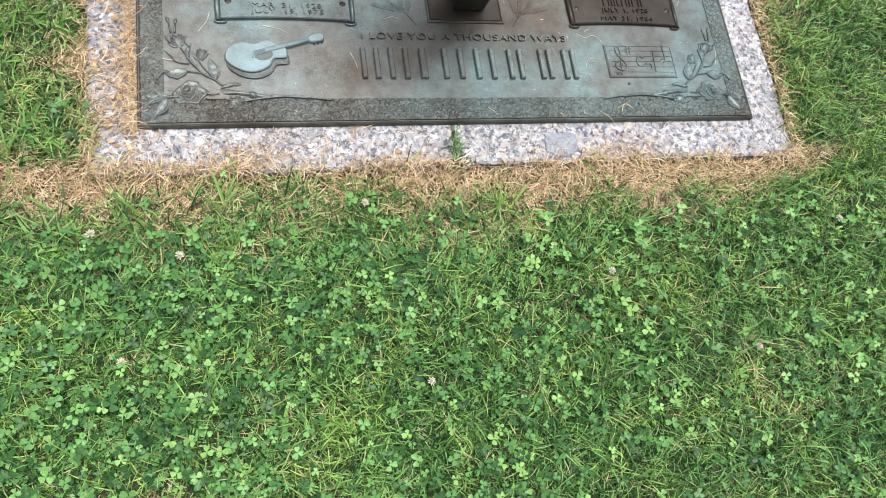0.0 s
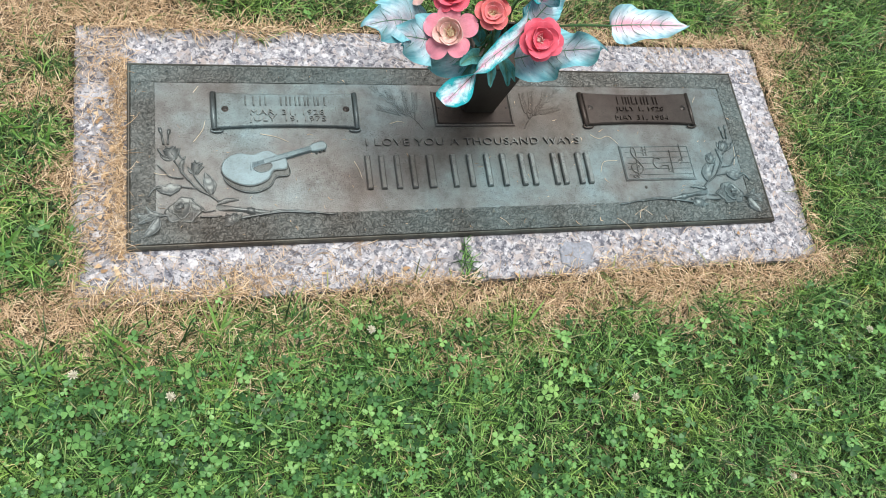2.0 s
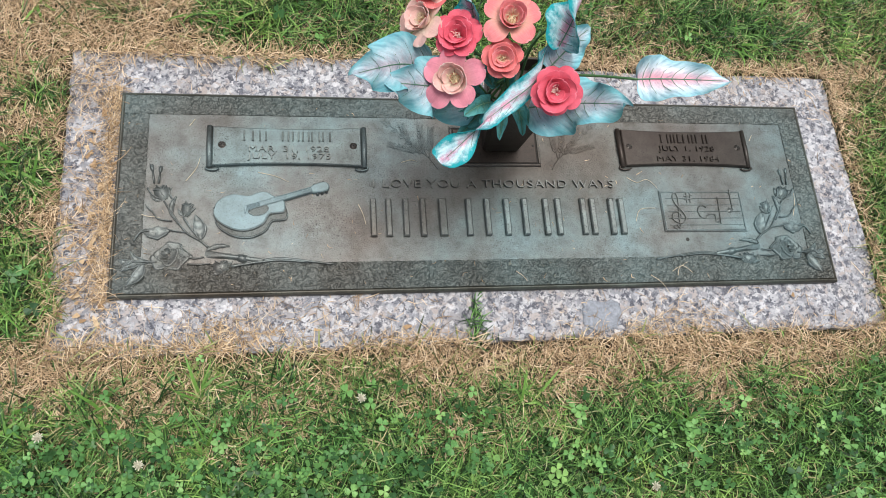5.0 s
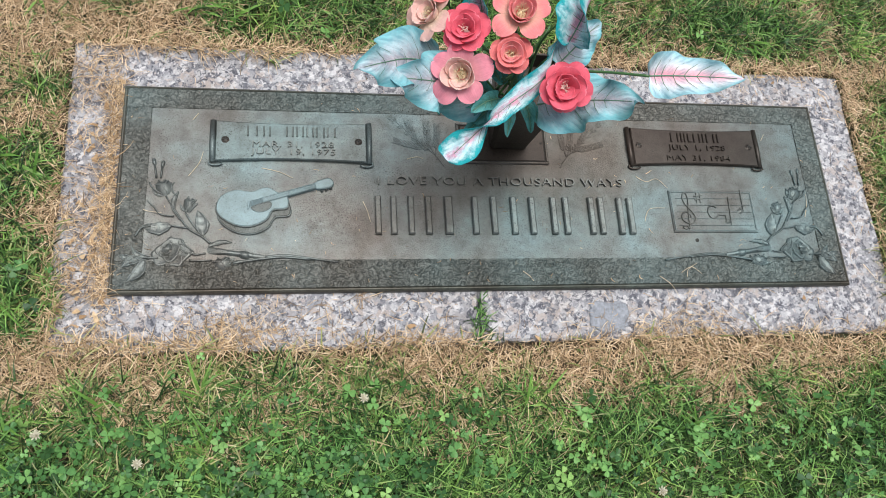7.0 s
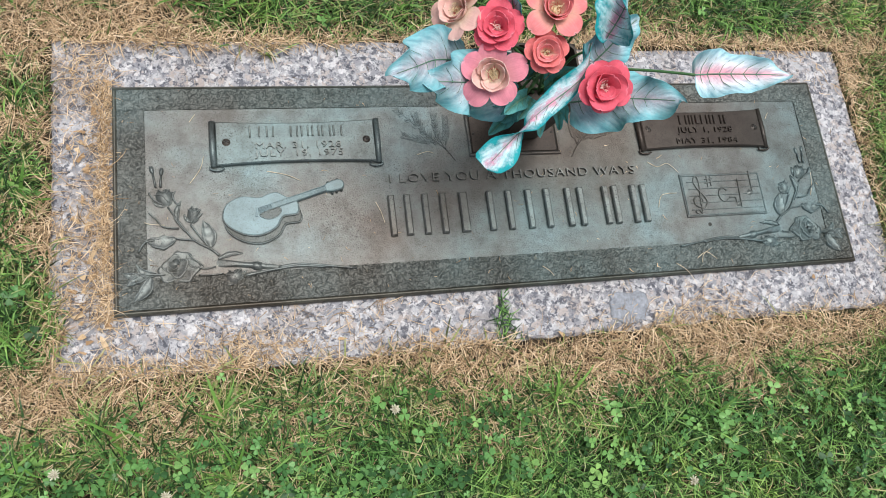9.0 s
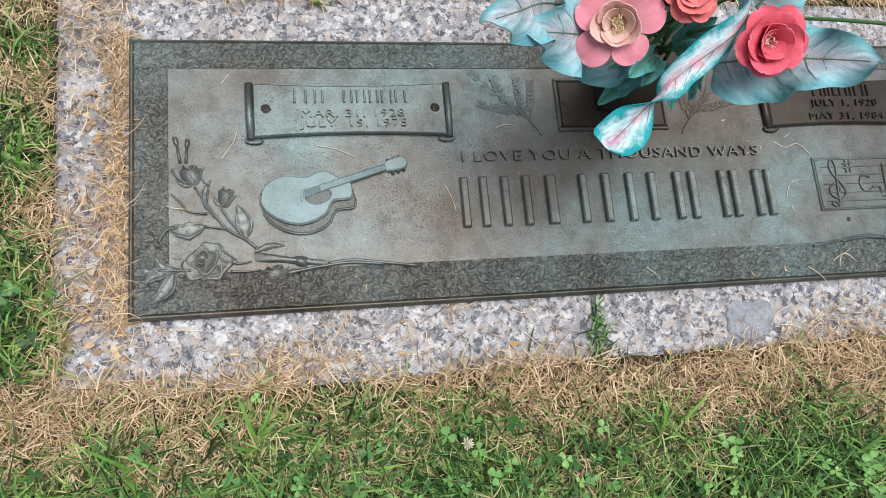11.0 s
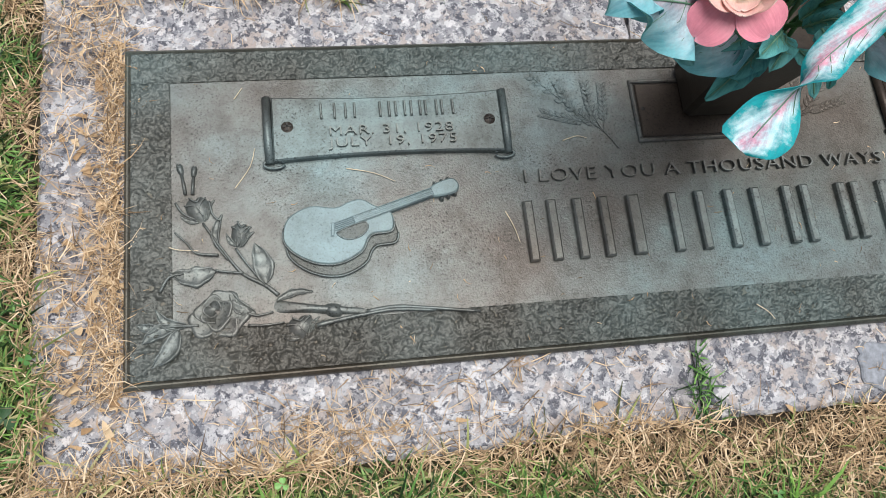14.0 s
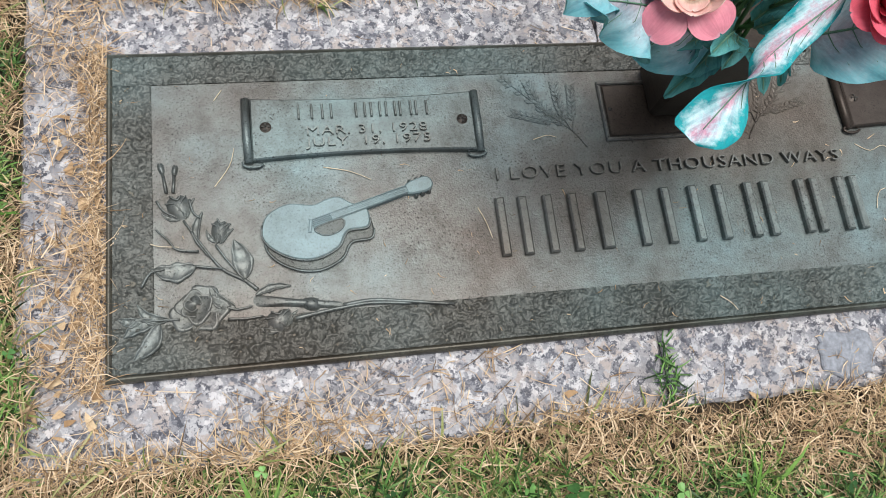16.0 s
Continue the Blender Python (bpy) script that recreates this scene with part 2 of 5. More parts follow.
M_LEAF_AQUA = leaf_cloth("aqua_cloth_leaf", (0.2, 0.52, 0.58), (0.46, 0.64, 0.7), (0.47, 0.46, 0.52), 0.9)
M_LEAF_PINK = leaf_cloth("pink_centred_leaf", (0.36, 0.66, 0.74), (0.75, 0.8, 0.85), (0.86, 0.42, 0.52), 0.35)
M_LEAF_TWIST = leaf_cloth("teal_white_leaf", (0.015, 0.37, 0.41), (0.6, 0.8, 0.84), (0.7, 0.38, 0.5), 1.5)
M_LEAF_GREEN = leaf_cloth("teal_green_leaflet", (0.1, 0.36, 0.36), (0.09, 0.31, 0.29), (0.06, 0.2, 0.15))


def petal_cloth(name, tip, base):
    m, n, l, b = material(name, 0.65, 0.0, 0.25)
    uv = n.new("ShaderNodeUVMap")
    s = n.new("ShaderNodeSeparateXYZ")
    l.new(uv.outputs[0], s.inputs[0])
    # petal base: fuller colour, with the shade between petals painted in
    deep_shaded = tuple(q * k for q, k in zip(tip, (0.86, 0.5, 0.52)))
    c = ramp(n, l, s.outputs[0], ((0.05, deep_shaded), (0.3, base), (0.72, tip), (0.95, tip), (0.985, tuple(min(0.92, q * 1.15 + 0.09) for q in tip))))
    fibre = n.new("ShaderNodeMapping")
    fibre.inputs["Scale"].default_value = (1.2, 22.0, 1.0)
    l.new(uv.outputs[0], fibre.inputs["Vector"])
    veinlet = noise_tex(n, l, fibre.outputs[0], 1.0, 3, 0.6)
    c = mix(n, l, "MULTIPLY", 0.35, c, ramp(n, l, veinlet.outputs[0], ((0.35, (0.88, 0.72, 0.74)), (0.6, (1.06, 1.08, 1.08)))))
    v = coords(n, l)
    f = noise_tex(n, l, v, 240, 3, 0.6)
    c = mix(n, l, "MULTIPLY", 0.35, c, ramp(n, l, f.outputs[0], ((0.3, (0.8, 0.72, 0.72)), (0.7, (1.12, 1.12, 1.12)))))
    l.new(c, b.inputs["Base Color"])
    t = n.new("ShaderNodeBsdfTranslucent")
    l.new(c, t.inputs["Color"])
    k = n.new("ShaderNodeMixShader")
    k.inputs[0].default_value = 0.3
    l.new(b.outputs[0], k.inputs[1])
    l.new(t.outputs[0], k.inputs[2])
    l.new(k.outputs[0], n["Material Output"].inputs["Surface"])
    bump(n, l, b, veinlet.outputs[0], 0.35, 0.0012)
    return m


M_PINK = petal_cloth("pink_petal", (0.87, 0.35, 0.44), (0.87, 0.46, 0.52))
M_CREAM = petal_cloth("cream_pink_petal", (0.88, 0.6, 0.54), (0.9, 0.8, 0.66))
M_CORAL = petal_cloth("coral_petal", (0.86, 0.25, 0.25), (0.87, 0.38, 0.31))
M_RED = petal_cloth("rose_red_petal", (0.86, 0.165, 0.235), (0.8, 0.14, 0.21))
M_PEACH = petal_cloth("peach_pink_petal", (0.86, 0.3, 0.31), (0.87, 0.6, 0.47))


def plain(name, colour, rough=0.6, spread=0.25, metal=0.0):
    m, n, l, b = material(name, rough, metal)
    v = coords(n, l)
    f = noise_tex(n, l, v, 150, 4, 0.6)
    lo, hi = tuple(x * (1 - spread) for x in colour), tuple(min(1, x * (1 + spread)) for x in colour)
    l.new(ramp(n, l, f.outputs[0], ((0.3, lo), (0.7, hi))), b.inputs["Base Color"])
    return m


M_STAMEN = plain("cream_stamens", (0.62, 0.5, 0.3))
M_STAMEN_PALE = plain("pale_pink_stamens", (0.72, 0.52, 0.46))
M_STEM = plain("green_plastic_stem", (0.05, 0.13, 0.045), 0.45)
M_VEIN = plain("green_vein", (0.09, 0.2, 0.13), 0.6)
M_STALK = plain("pale_dry_stalk", (0.58, 0.5, 0.36), 0.7)
M_MORTAR = plain("grey_mortar", (0.23, 0.25, 0.28), 0.9, 0.35)


# ---- shapes ----
def finish(name, bm, mat, smooth=False, recalc=True):
    if recalc:
        bmesh.ops.recalc_face_normals(bm, faces=bm.faces)
    if smooth:
        for f in bm.faces:
            f.smooth = True
    me = bpy.data.meshes.new(name)
    bm.to_mesh(me)
    bm.free()
    me.materials.append(mat)
    return me


def part(name, bm, mat, parent, label="", smooth=False, recalc=True):
    ob = new(name, finish(name, bm, mat, smooth, recalc))
    ob.parent = parent
    return tagged(ob, label)


def thing(name, place=(0, 0, 0)):
    ob = new(name)
    ob.location = place
    ob.empty_display_size = 0.05
    return ob


def slab(bm, outline, z0, z1, chamfer=0.0):
    """A prism on a closed outline, its top edge chamfered."""
    n = len(outline)
    cx, cy = sum(p[0] for p in outline) / n, sum(p[1] for p in outline) / n
    area = sum(outline[k][0] * outline[(k + 1) % n][1] - outline[(k + 1) % n][0] * outline[k][1] for k in range(n))
    if area < 0:
        outline = outline[::-1]
    rings = [[(x, y, z0) for x, y in outline]]
    if chamfer:
        inner = []
        for k in range(n):
            a, b, c = Vector(outline[k - 1]), Vector(outline[k]), Vector(outline[(k + 1) % n])
            d1, d2 = (b - a).normalized(), (c - b).normalized()
            nrm = Vector((-d1.y - d2.y, d1.x + d2.x))
            nrm = nrm.normalized() if nrm.length > 1e-9 else Vector((cx - b.x, cy - b.y)).normalized()
            s = chamfer / max(0.5, abs(nrm.dot(Vector((-d1.y, d1.x)))))
            inner.append((b.x + nrm.x * s, b.y + nrm.y * s))
        rings.append([(x, y, z1 - chamfer) for x, y in outline])
        rings.append([(x, y, z1) for x, y in inner])
    else:
        rings.append([(x, y, z1) for x, y in outline])
    vs = [[bm.verts.new(p) for p in r] for r in rings]
    for r, q in zip(vs, vs[1:]):
        for k in range(n):
            bm.faces.new((r[k], r[(k + 1) % n], q[(k + 1) % n], q[k]))
    bm.faces.new(vs[-1])
    bm.faces.new(vs[0][::-1])


def rect(x0, x1, y0, y1):
    return [(x0, y0), (x1, y0), (x1, y1), (x0, y1)]


def spline(points, steps=6):
    """A smooth line through the points."""
    p = [Vector(q) for q in points]
    out = []
    for k in range(len(p) - 1):
        a, b, c, d = p[max(0, k - 1)], p[k], p[k + 1], p[min(len(p) - 1, k + 2)]
        for j in range(steps):
            t = j / steps
            out.append(0.5 * (2 * b + (c - a) * t + (2 * a - 5 * b + 4 * c - d) * t * t + (3 * b - a - 3 * c + d) * t ** 3))
    out.append(p[-1])
    return out


def tube(bm, points, r0, r1=None, sides=7, flat=1.0):
    """A tube along the points, tapering from r0 to r1; flat squeezes it in z."""
    r1 = r0 if r1 is None else r1
    pts = [Vector(q) for q in points]
    rings = []
    for k, p in enumerate(pts):
        d = (pts[min(k + 1, len(pts) - 1)] - pts[max(k - 1, 0)]).normalized()
        up = Vector((0, 0, 1)) if abs(d.z) < 0.9 else Vector((0, 1, 0))
        s = d.cross(up).normalized()
        u = s.cross(d)
        r = r0 + (r1 - r0) * k / max(1, len(pts) - 1)
        rings.append([bm.verts.new(p + s * (r * math.cos(a)) + u * (r * flat * math.sin(a))) for a in (2 * math.pi * j / sides for j in range(sides))])
    for a, b in zip(rings, rings[1:]):
        for j in range(sides):
            bm.faces.new((a[j], a[(j + 1) % sides], b[(j + 1) % sides], b[j]))
    bm.faces.new(rings[0][::-1])
    bm.faces.new(rings[-1])


def dome(bm, x, y, z, rx, ry, h, turn=0.0, wave=0.0, lobes=5, rings=5, sides=20):
    """A low rounded boss with a wavy outline."""
    ca, sa = math.cos(turn), math.sin(turn)
    top = bm.verts.new((x, y, z + h))
    prev = None
    for k in range(1, rings + 1):
        f = k / rings
        row = []
        for j in range(sides):
            a = 2 * math.pi * j / sides
            w = 1 + wave * math.cos(lobes * a) * f
            px, py = rx * f * w * math.cos(a), ry * f * w * math.sin(a)
            row.append(bm.verts.new((x + px * ca - py * sa, y + px * sa + py * ca, z + h * math.cos(f * math.pi / 2))))
        for j in range(sides):
            if prev:
                bm.faces.new((prev[j], row[j], row[(j + 1) % sides], prev[(j + 1) % sides]))
            else:
                bm.faces.new((top, row[j], row[(j + 1) % sides]))
        prev = row


def lettering(name, text, x0, x1, y, height, z, mat, parent, depth=0.0012, label="", spacing=1.1):
    """Raised lettering from the built-in font, fitted between x0 and x1 on the base line y."""
    cu = bpy.data.curves.new(name, "FONT")
    cu.body, cu.size, cu.extrude, cu.bevel_depth, cu.bevel_resolution = text, 1.0, 0.03, 0.004, 0
    cu.space_character, cu.resolution_u, cu.offset = spacing, 3, -0.012
    tmp = bpy.data.objects.new(name, cu)
    me = bpy.data.meshes.new_from_object(tmp)
    bpy.data.objects.remove(tmp)
    bpy.data.curves.remove(cu)
    co = np.empty(len(me.vertices) * 3)
    me.vertices.foreach_get("co", co)
    co = co.reshape(-1, 3)
    lo, hi = co.min(0), co.max(0)
    co[:, 0] = x0 + (co[:, 0] - lo[0]) / (hi[0] - lo[0]) * (x1 - x0)
    base = 0.0 if lo[1] > -0.2 else lo[1]
    co[:, 1] = y + (co[:, 1] - base) * height / 0.70
    co[:, 2] = z + (co[:, 2] - lo[2]) / (hi[2] - lo[2]) * depth
    me.vertices.foreach_set("co", co.ravel())
    me.update()
    me.materials.clear()
    me.materials.append(mat)
    ob = new(name, me)
    ob.parent = parent
    return tagged(ob, label)


# ---- the setting: ground ----
def lawn_height(x, y):
    edge = max(abs(x) - 0.64, abs(y + 0.015) - 0.245)
    rise = 0.022 * min(1.0, max(0.0, edge / 0.25))
    return -0.014 + rise + 0.012 * (noise.noise(Vector((x * 3, y * 3, 4.0)))) * min(1.0, max(0.0, edge * 6))


def build_ground():
    near = [-1.3 + 0.04 * k for k in range(66)]
    far = [-400.0, -120.0, -40.0, -12.0, -5.0, -2.5]
    line = far + near + [-v for v in far[::-1]]
    bm = bmesh.new()
    grid = [[bm.verts.new((x, y, lawn_height(x, y) if abs(x) < 1.4 and abs(y) < 1.4 else 0.0)) for x in line] for y in line]
    for r, q in zip(grid, grid[1:]):
        for k in range(len(line) - 1):
            bm.faces.new((r[k], r[k + 1], q[k + 1], q[k]))
    ob = new("ground", finish("ground", bm, M_SOIL, True))
    tagged(ob, "cemetery lawn ground with bare brown soil and thatch showing", "ground", kind="structure")


build_ground()


# ---- granite base ----
def granite_slab(x0, x1, y0, y1, seed):
    """One granite block with slightly chipped, worn upper edges."""
    rng = random.Random(seed)
    pts = []
    for (ax, ay), (bx, by) in zip(rect(x0, x1, y0, y1), rect(x0, x1, y0, y1)[1:] + rect(x0, x1, y0, y1)[:1]):
        k = max(2, int(math.hypot(bx - ax, by - ay) / 0.02))
        for j in range(k):
            t = j / k
            pts.append((ax + (bx - ax) * t + rng.uniform(-0.0022, 0.0022), ay + (by - ay) * t + rng.uniform(-0.0022, 0.0022)))
    bm = bmesh.new()
    slab(bm, pts, -0.1, 0.0, 0.004)
    return new("granite_base", finish("granite_base", bm, M_GRANITE))


JOINT = -0.046
tagged(granite_slab(-0.637, JOINT - 0.001, -0.255, 0.222, 1), "grey and pink speckled granite base slab set in turf", "gravestone base", "granite base slabs")
tagged(granite_slab(JOINT + 0.001, 0.640, -0.252, 0.212, 2), "grey and pink speckled granite slab with stains on its front edge", "gravestone base", "granite base slabs")


def mortar_patch():
    rng = random.Random(5)
    out = []
    for k in range(26):
        a = 2 * math.pi * k / 26
        r = rng.uniform(0.85, 1.1)
        out.append((0.150 + 0.032 * r * math.copysign(abs(math.cos(a)) ** 0.6, math.cos(a)), -0.219 + 0.024 * r * math.copysign(abs(math.sin(a)) ** 0.6, math.sin(a))))
    bm = bmesh.new()
    slab(bm, out, 0.0, 0.003, 0.0015)
    ob = new("mortar_patch", finish("mortar_patch", bm, M_MORTAR))
    tagged(ob, "smooth grey mortar smear on the granite edge", "mortar")


mortar_patch()

# ---- bronze marker ----
PX, PY0, PY1 = 0.559, -0.177, 0.143          # outer half width, near and far edge
FX, FY0, FY1 = 0.518, -0.130, 0.107          # the smooth field inside the border
ZB, ZF = 0.0125, 0.0105                      # top of border, top of field

marker = thing("grave_marker", (0, 0, 0))
tagged(marker, "weathered bronze double grave marker with raised reliefs on granite", "grave marker")


def build_plate():
    bm = bmesh.new()
    slab(bm, rect(-PX, PX, PY0, PY1), 0.0004, 0.0088, 0.0006)
    part("plate_body", bm, M_RIM, marker, "dark brown bronze plate edge")
    # smooth field, faintly uneven
    bm = bmesh.new()
    nx, ny = 150, 40
    grid = [[bm.verts.new((-FX + 2 * FX * i / nx, FY0 + (FY1 - FY0) * j / ny,
                           ZF + 0.0007 * noise.noise(Vector((i * 0.09, j * 0.12, 2))))) for i in range(nx + 1)] for j in range(ny + 1)]
    for r, q in zip(grid, grid[1:]):
        for k in range(nx):
            bm.faces.new((r[k], r[k + 1], q[k + 1], q[k]))
    part("field", bm, M_FIELD, marker, "smooth grey-green patinated bronze field", True)
    # raised outer rim
    for a, b, c, d in ((-PX + 0.0003, PX - 0.0003, PY0 + 0.0003, PY0 + 0.006), (-PX + 0.0003, PX - 0.0003, PY1 - 0.005, PY1 - 0.0003),
                       (-PX + 0.0003, -PX + 0.006, PY0 + 0.0061, PY1 - 0.0051), (PX - 0.006, PX - 0.0003, PY0 + 0.0061, PY1 - 0.0051)):
        bm = bmesh.new()
        slab(bm, rect(a, b, c, d), 0.006, ZB - 0.0004, 0.0022)
        part("rim", bm, M_RIM, marker)


def border_strip(x0, x1, y0, y1, amp, seed):
    """Rough, hammered border surface, modelled as relief."""
    step = 0.0011
    nx, ny = max(2, int((x1 - x0) / step)), max(2, int((y1 - y0) / step))
    xs, ys = np.linspace(x0, x1, nx + 1), np.linspace(y0, y1, ny + 1)
    verts, faces = [], []
    for j, y in enumerate(ys):
        for i, x in enumerate(xs):
            p = Vector((x * 105, y * 140, seed))
            w = noise.noise_vector(p * 0.7) * 0.5
            h = 0.9 + 0.6 * noise.noise(p + w) + 0.5 * noise.noise(p * 2.1 + w * 2) + 0.34 * noise.noise(p * 4.3) + 0.2 * noise.noise(p * 8.1)
            edge = min(i, nx - i, j, ny - j)
            verts.append((x, y, ZB - 0.0008 + amp * (h - 1.0) * (0.25 if edge == 0 else 1.0)))
    for j in range(ny):
        for i in range(nx):
            a = j * (nx + 1) + i
            faces.append((a, a + 1, a + nx + 2, a + nx + 1))
    me = bpy.data.meshes.new("border")
    me.from_pydata(verts, [], faces)
    me.polygons.foreach_set("use_smooth", [True] * len(faces))
    me.materials.append(M_BORDER)
    ob = new("border", me)
    ob.parent = marker
    return tagged(ob, "rough hammered bronze border")


build_plate()
border_strip(-PX + 0.006, PX - 0.006, PY0 + 0.006, FY0, 0.0048, 1.0)
border_strip(-PX + 0.006, PX - 0.006, FY1, PY1 - 0.005, 0.0038, 2.0)
border_strip(-PX + 0.006, -FX, FY0, FY1, 0.0048, 3.0)
border_strip(FX, PX - 0.006, FY0, FY1, 0.0038, 4.0)


# names: plain upright raised bars, two to a wide character
def raised_bars(spans, y0, y1, z, h, mat, parent, chamfer, label):
    wide = (y1 - y0) * 0.15
    for a, b in [q for a, b in spans for q in (((a, a + wide), (b - wide, b)) if b - a > 2.6 * wide else ((a, b),))]:
        bm = bmesh.new()
        slab(bm, rect(a, b, y0, y1), z - 0.001, z + h, chamfer)
        part("raised_bar", bm, mat, parent, label)


raised_bars(((-0.196, -0.164), (-0.147, -0.112), (-0.092, -0.080), (-0.050, -0.012), (0.010, 0.048), (0.073, 0.102), (0.134, 0.159), (0.181, 0.207)),
            -0.0925, -0.0325, ZF, 0.0075, M_LETTER, marker, 0.0016, "tall raised bronze bar")
lettering("inscription", "I LOVE YOU A THOUSAND WAYS", -0.190, 0.196, -0.0125, 0.0132, ZF - 0.0003, M_LETTER, marker, 0.0042, "raised bronze capitals")


# scrolled name plates
def scroll_plate(x0, x1, y0, y1, mat, screws, dates, name_spans, label):
    zt = ZF + 0.008
    bm = bmesh.new()
    n = 24
    out = []
    sag = lambda t: 0.0035 * (2 * t - 1) ** 2 - 0.0015
    for k in range(n + 1):
        t = k / n
        out.append((x0 + 0.008 + (x1 - x0 - 0.016) * t, y0 + 0.007 - sag(t)))
    for k in range(n, -1, -1):
        t = k / n
        out.append((x0 + 0.008 + (x1 - x0 - 0.016) * t, y1 - 0.003 + sag(t)))
    slab(bm, out, ZF - 0.002, zt, 0.0015)
    p = part("name_plate", bm, mat, marker, label)
    for x, s in ((x0 + 0.0035, 1), (x1 - 0.0035, -1)):
        bm = bmesh.new()
        tube(bm, [(x, y1, ZF + 0.004), (x, (y0 + y1) / 2, ZF + 0.005), (x + 0.001 * s, y0 + 0.004, ZF + 0.004)], 0.0042, 0.0042, 10)
        part("scroll_roll", bm, mat, p, smooth=True)
        bm = bmesh.new()
        curl = [(x + s * (0.009 + 0.010 * math.cos(a)) - s * 0.004, y0 + 0.0035 + (0.0042) * math.sin(a), ZF + 0.0035) for a in (0.4 + 0.62 * k for k in range(10))]
        tube(bm, curl, 0.0017, 0.0014, 7)
        part("scroll_curl", bm, mat, p, smooth=True)
    for x in screws:
        bm = bmesh.new()
        yc = (y0 + y1) / 2 + 0.003
        dome(bm, x, yc, zt - 0.0002, 0.0060, 0.0060, 0.0022, rings=4, sides=16)
        screw = part("screw", bm, M_BROWN, p, "dark round screw head", True)
        for q in ((0.0040, 0.0007), (0.0007, 0.0040)):
            bm = bmesh.new()
            slab(bm, rect(x - q[0], x + q[0], yc - q[1], yc + q[1]), zt + 0.001, zt + 0.0025)
            part("screw_slot", bm, M_RECESS, screw)
    raised_bars(name_spans, y1 - 0.026, y1 - 0.0105, zt, 0.0026, M_LETTER if mat is M_RELIEF else M_BROWN, p, 0.0008, "")
    for text, a, b, y in dates:
        lettering("date_line", text, a, b, y, 0.0094, zt - 0.0003, M_LETTER if mat is M_RELIEF else M_BROWN, p, 0.003)
    return p


scroll_plate(-0.434, -0.198, 0.015, 0.086, M_RELIEF, (-0.412, -0.218),
             (("MAR. 31, 1928", -0.373, -0.255, 0.0425), ("JULY  19, 1975", -0.375, -0.253, 0.0275)),
             ((-0.381, -0.366), (-0.358, -0.347), (-0.325, -0.314), (-0.310, -0.299), (-0.295, -0.284), (-0.281, -0.268), (-0.265, -0.252)),
             "grey-green bronze name plate shaped as a scroll")
scroll_plate(0.213, 0.444, 0.019, 0.091, M_BROWN, (0.231, 0.424),
             (("JULY 1, 1928", 0.282, 0.381, 0.0475), ("MAY 31, 1984", 0.277, 0.387, 0.032)),
             ((0.288, 0.302), (0.306, 0.314), (0.318, 0.324), (0.328, 0.340), (0.344, 0.353), (0.363, 0.372)),
             "dark brown bronze name plate shaped as a scroll")


# guitar relief
def bulge(bm, outline, z, h, rings=5, skirt=0.0):
    """A low pillow on a closed outline, highest in the middle; skirt is the height of its upright rim."""
    n = len(outline)
    cx, cy = sum(p[0] for p in outline) / n, sum(p[1] for p in outline) / n
    rows = [[bm.verts.new((x, y, z)) for x, y in outline]]
    for k in range(rings):
        f = k / rings
        rows.append([bm.verts.new((x + (cx - x) * f * 0.96, y + (cy - y) * f * 0.96, z + skirt + (h - skirt) * math.sin(f * math.pi / 2) ** 0.8)) for x, y in outline])
    for r, q in zip(rows, rows[1:]):
        for k in range(n):
            bm.faces.new((r[k], r[(k + 1) % n], q[(k + 1) % n], q[k]))
    bm.faces.new(rows[-1])


def closed(points, steps=4):
    """A smooth closed outline through a few points."""
    n = len(points)
    out = []
    for k in range(n):
        a, b, c, d = (Vector(points[(k + j) % n]) for j in (-1, 0, 1, 2))
        for j in range(steps):
            t = j / steps
            q = 0.5 * (2 * b + (c - a) * t + (2 * a - 5 * b + 4 * c - d) * t * t + (3 * b - a - 3 * c + d) * t ** 3)
            out.append((q.x, q.y))
    return out


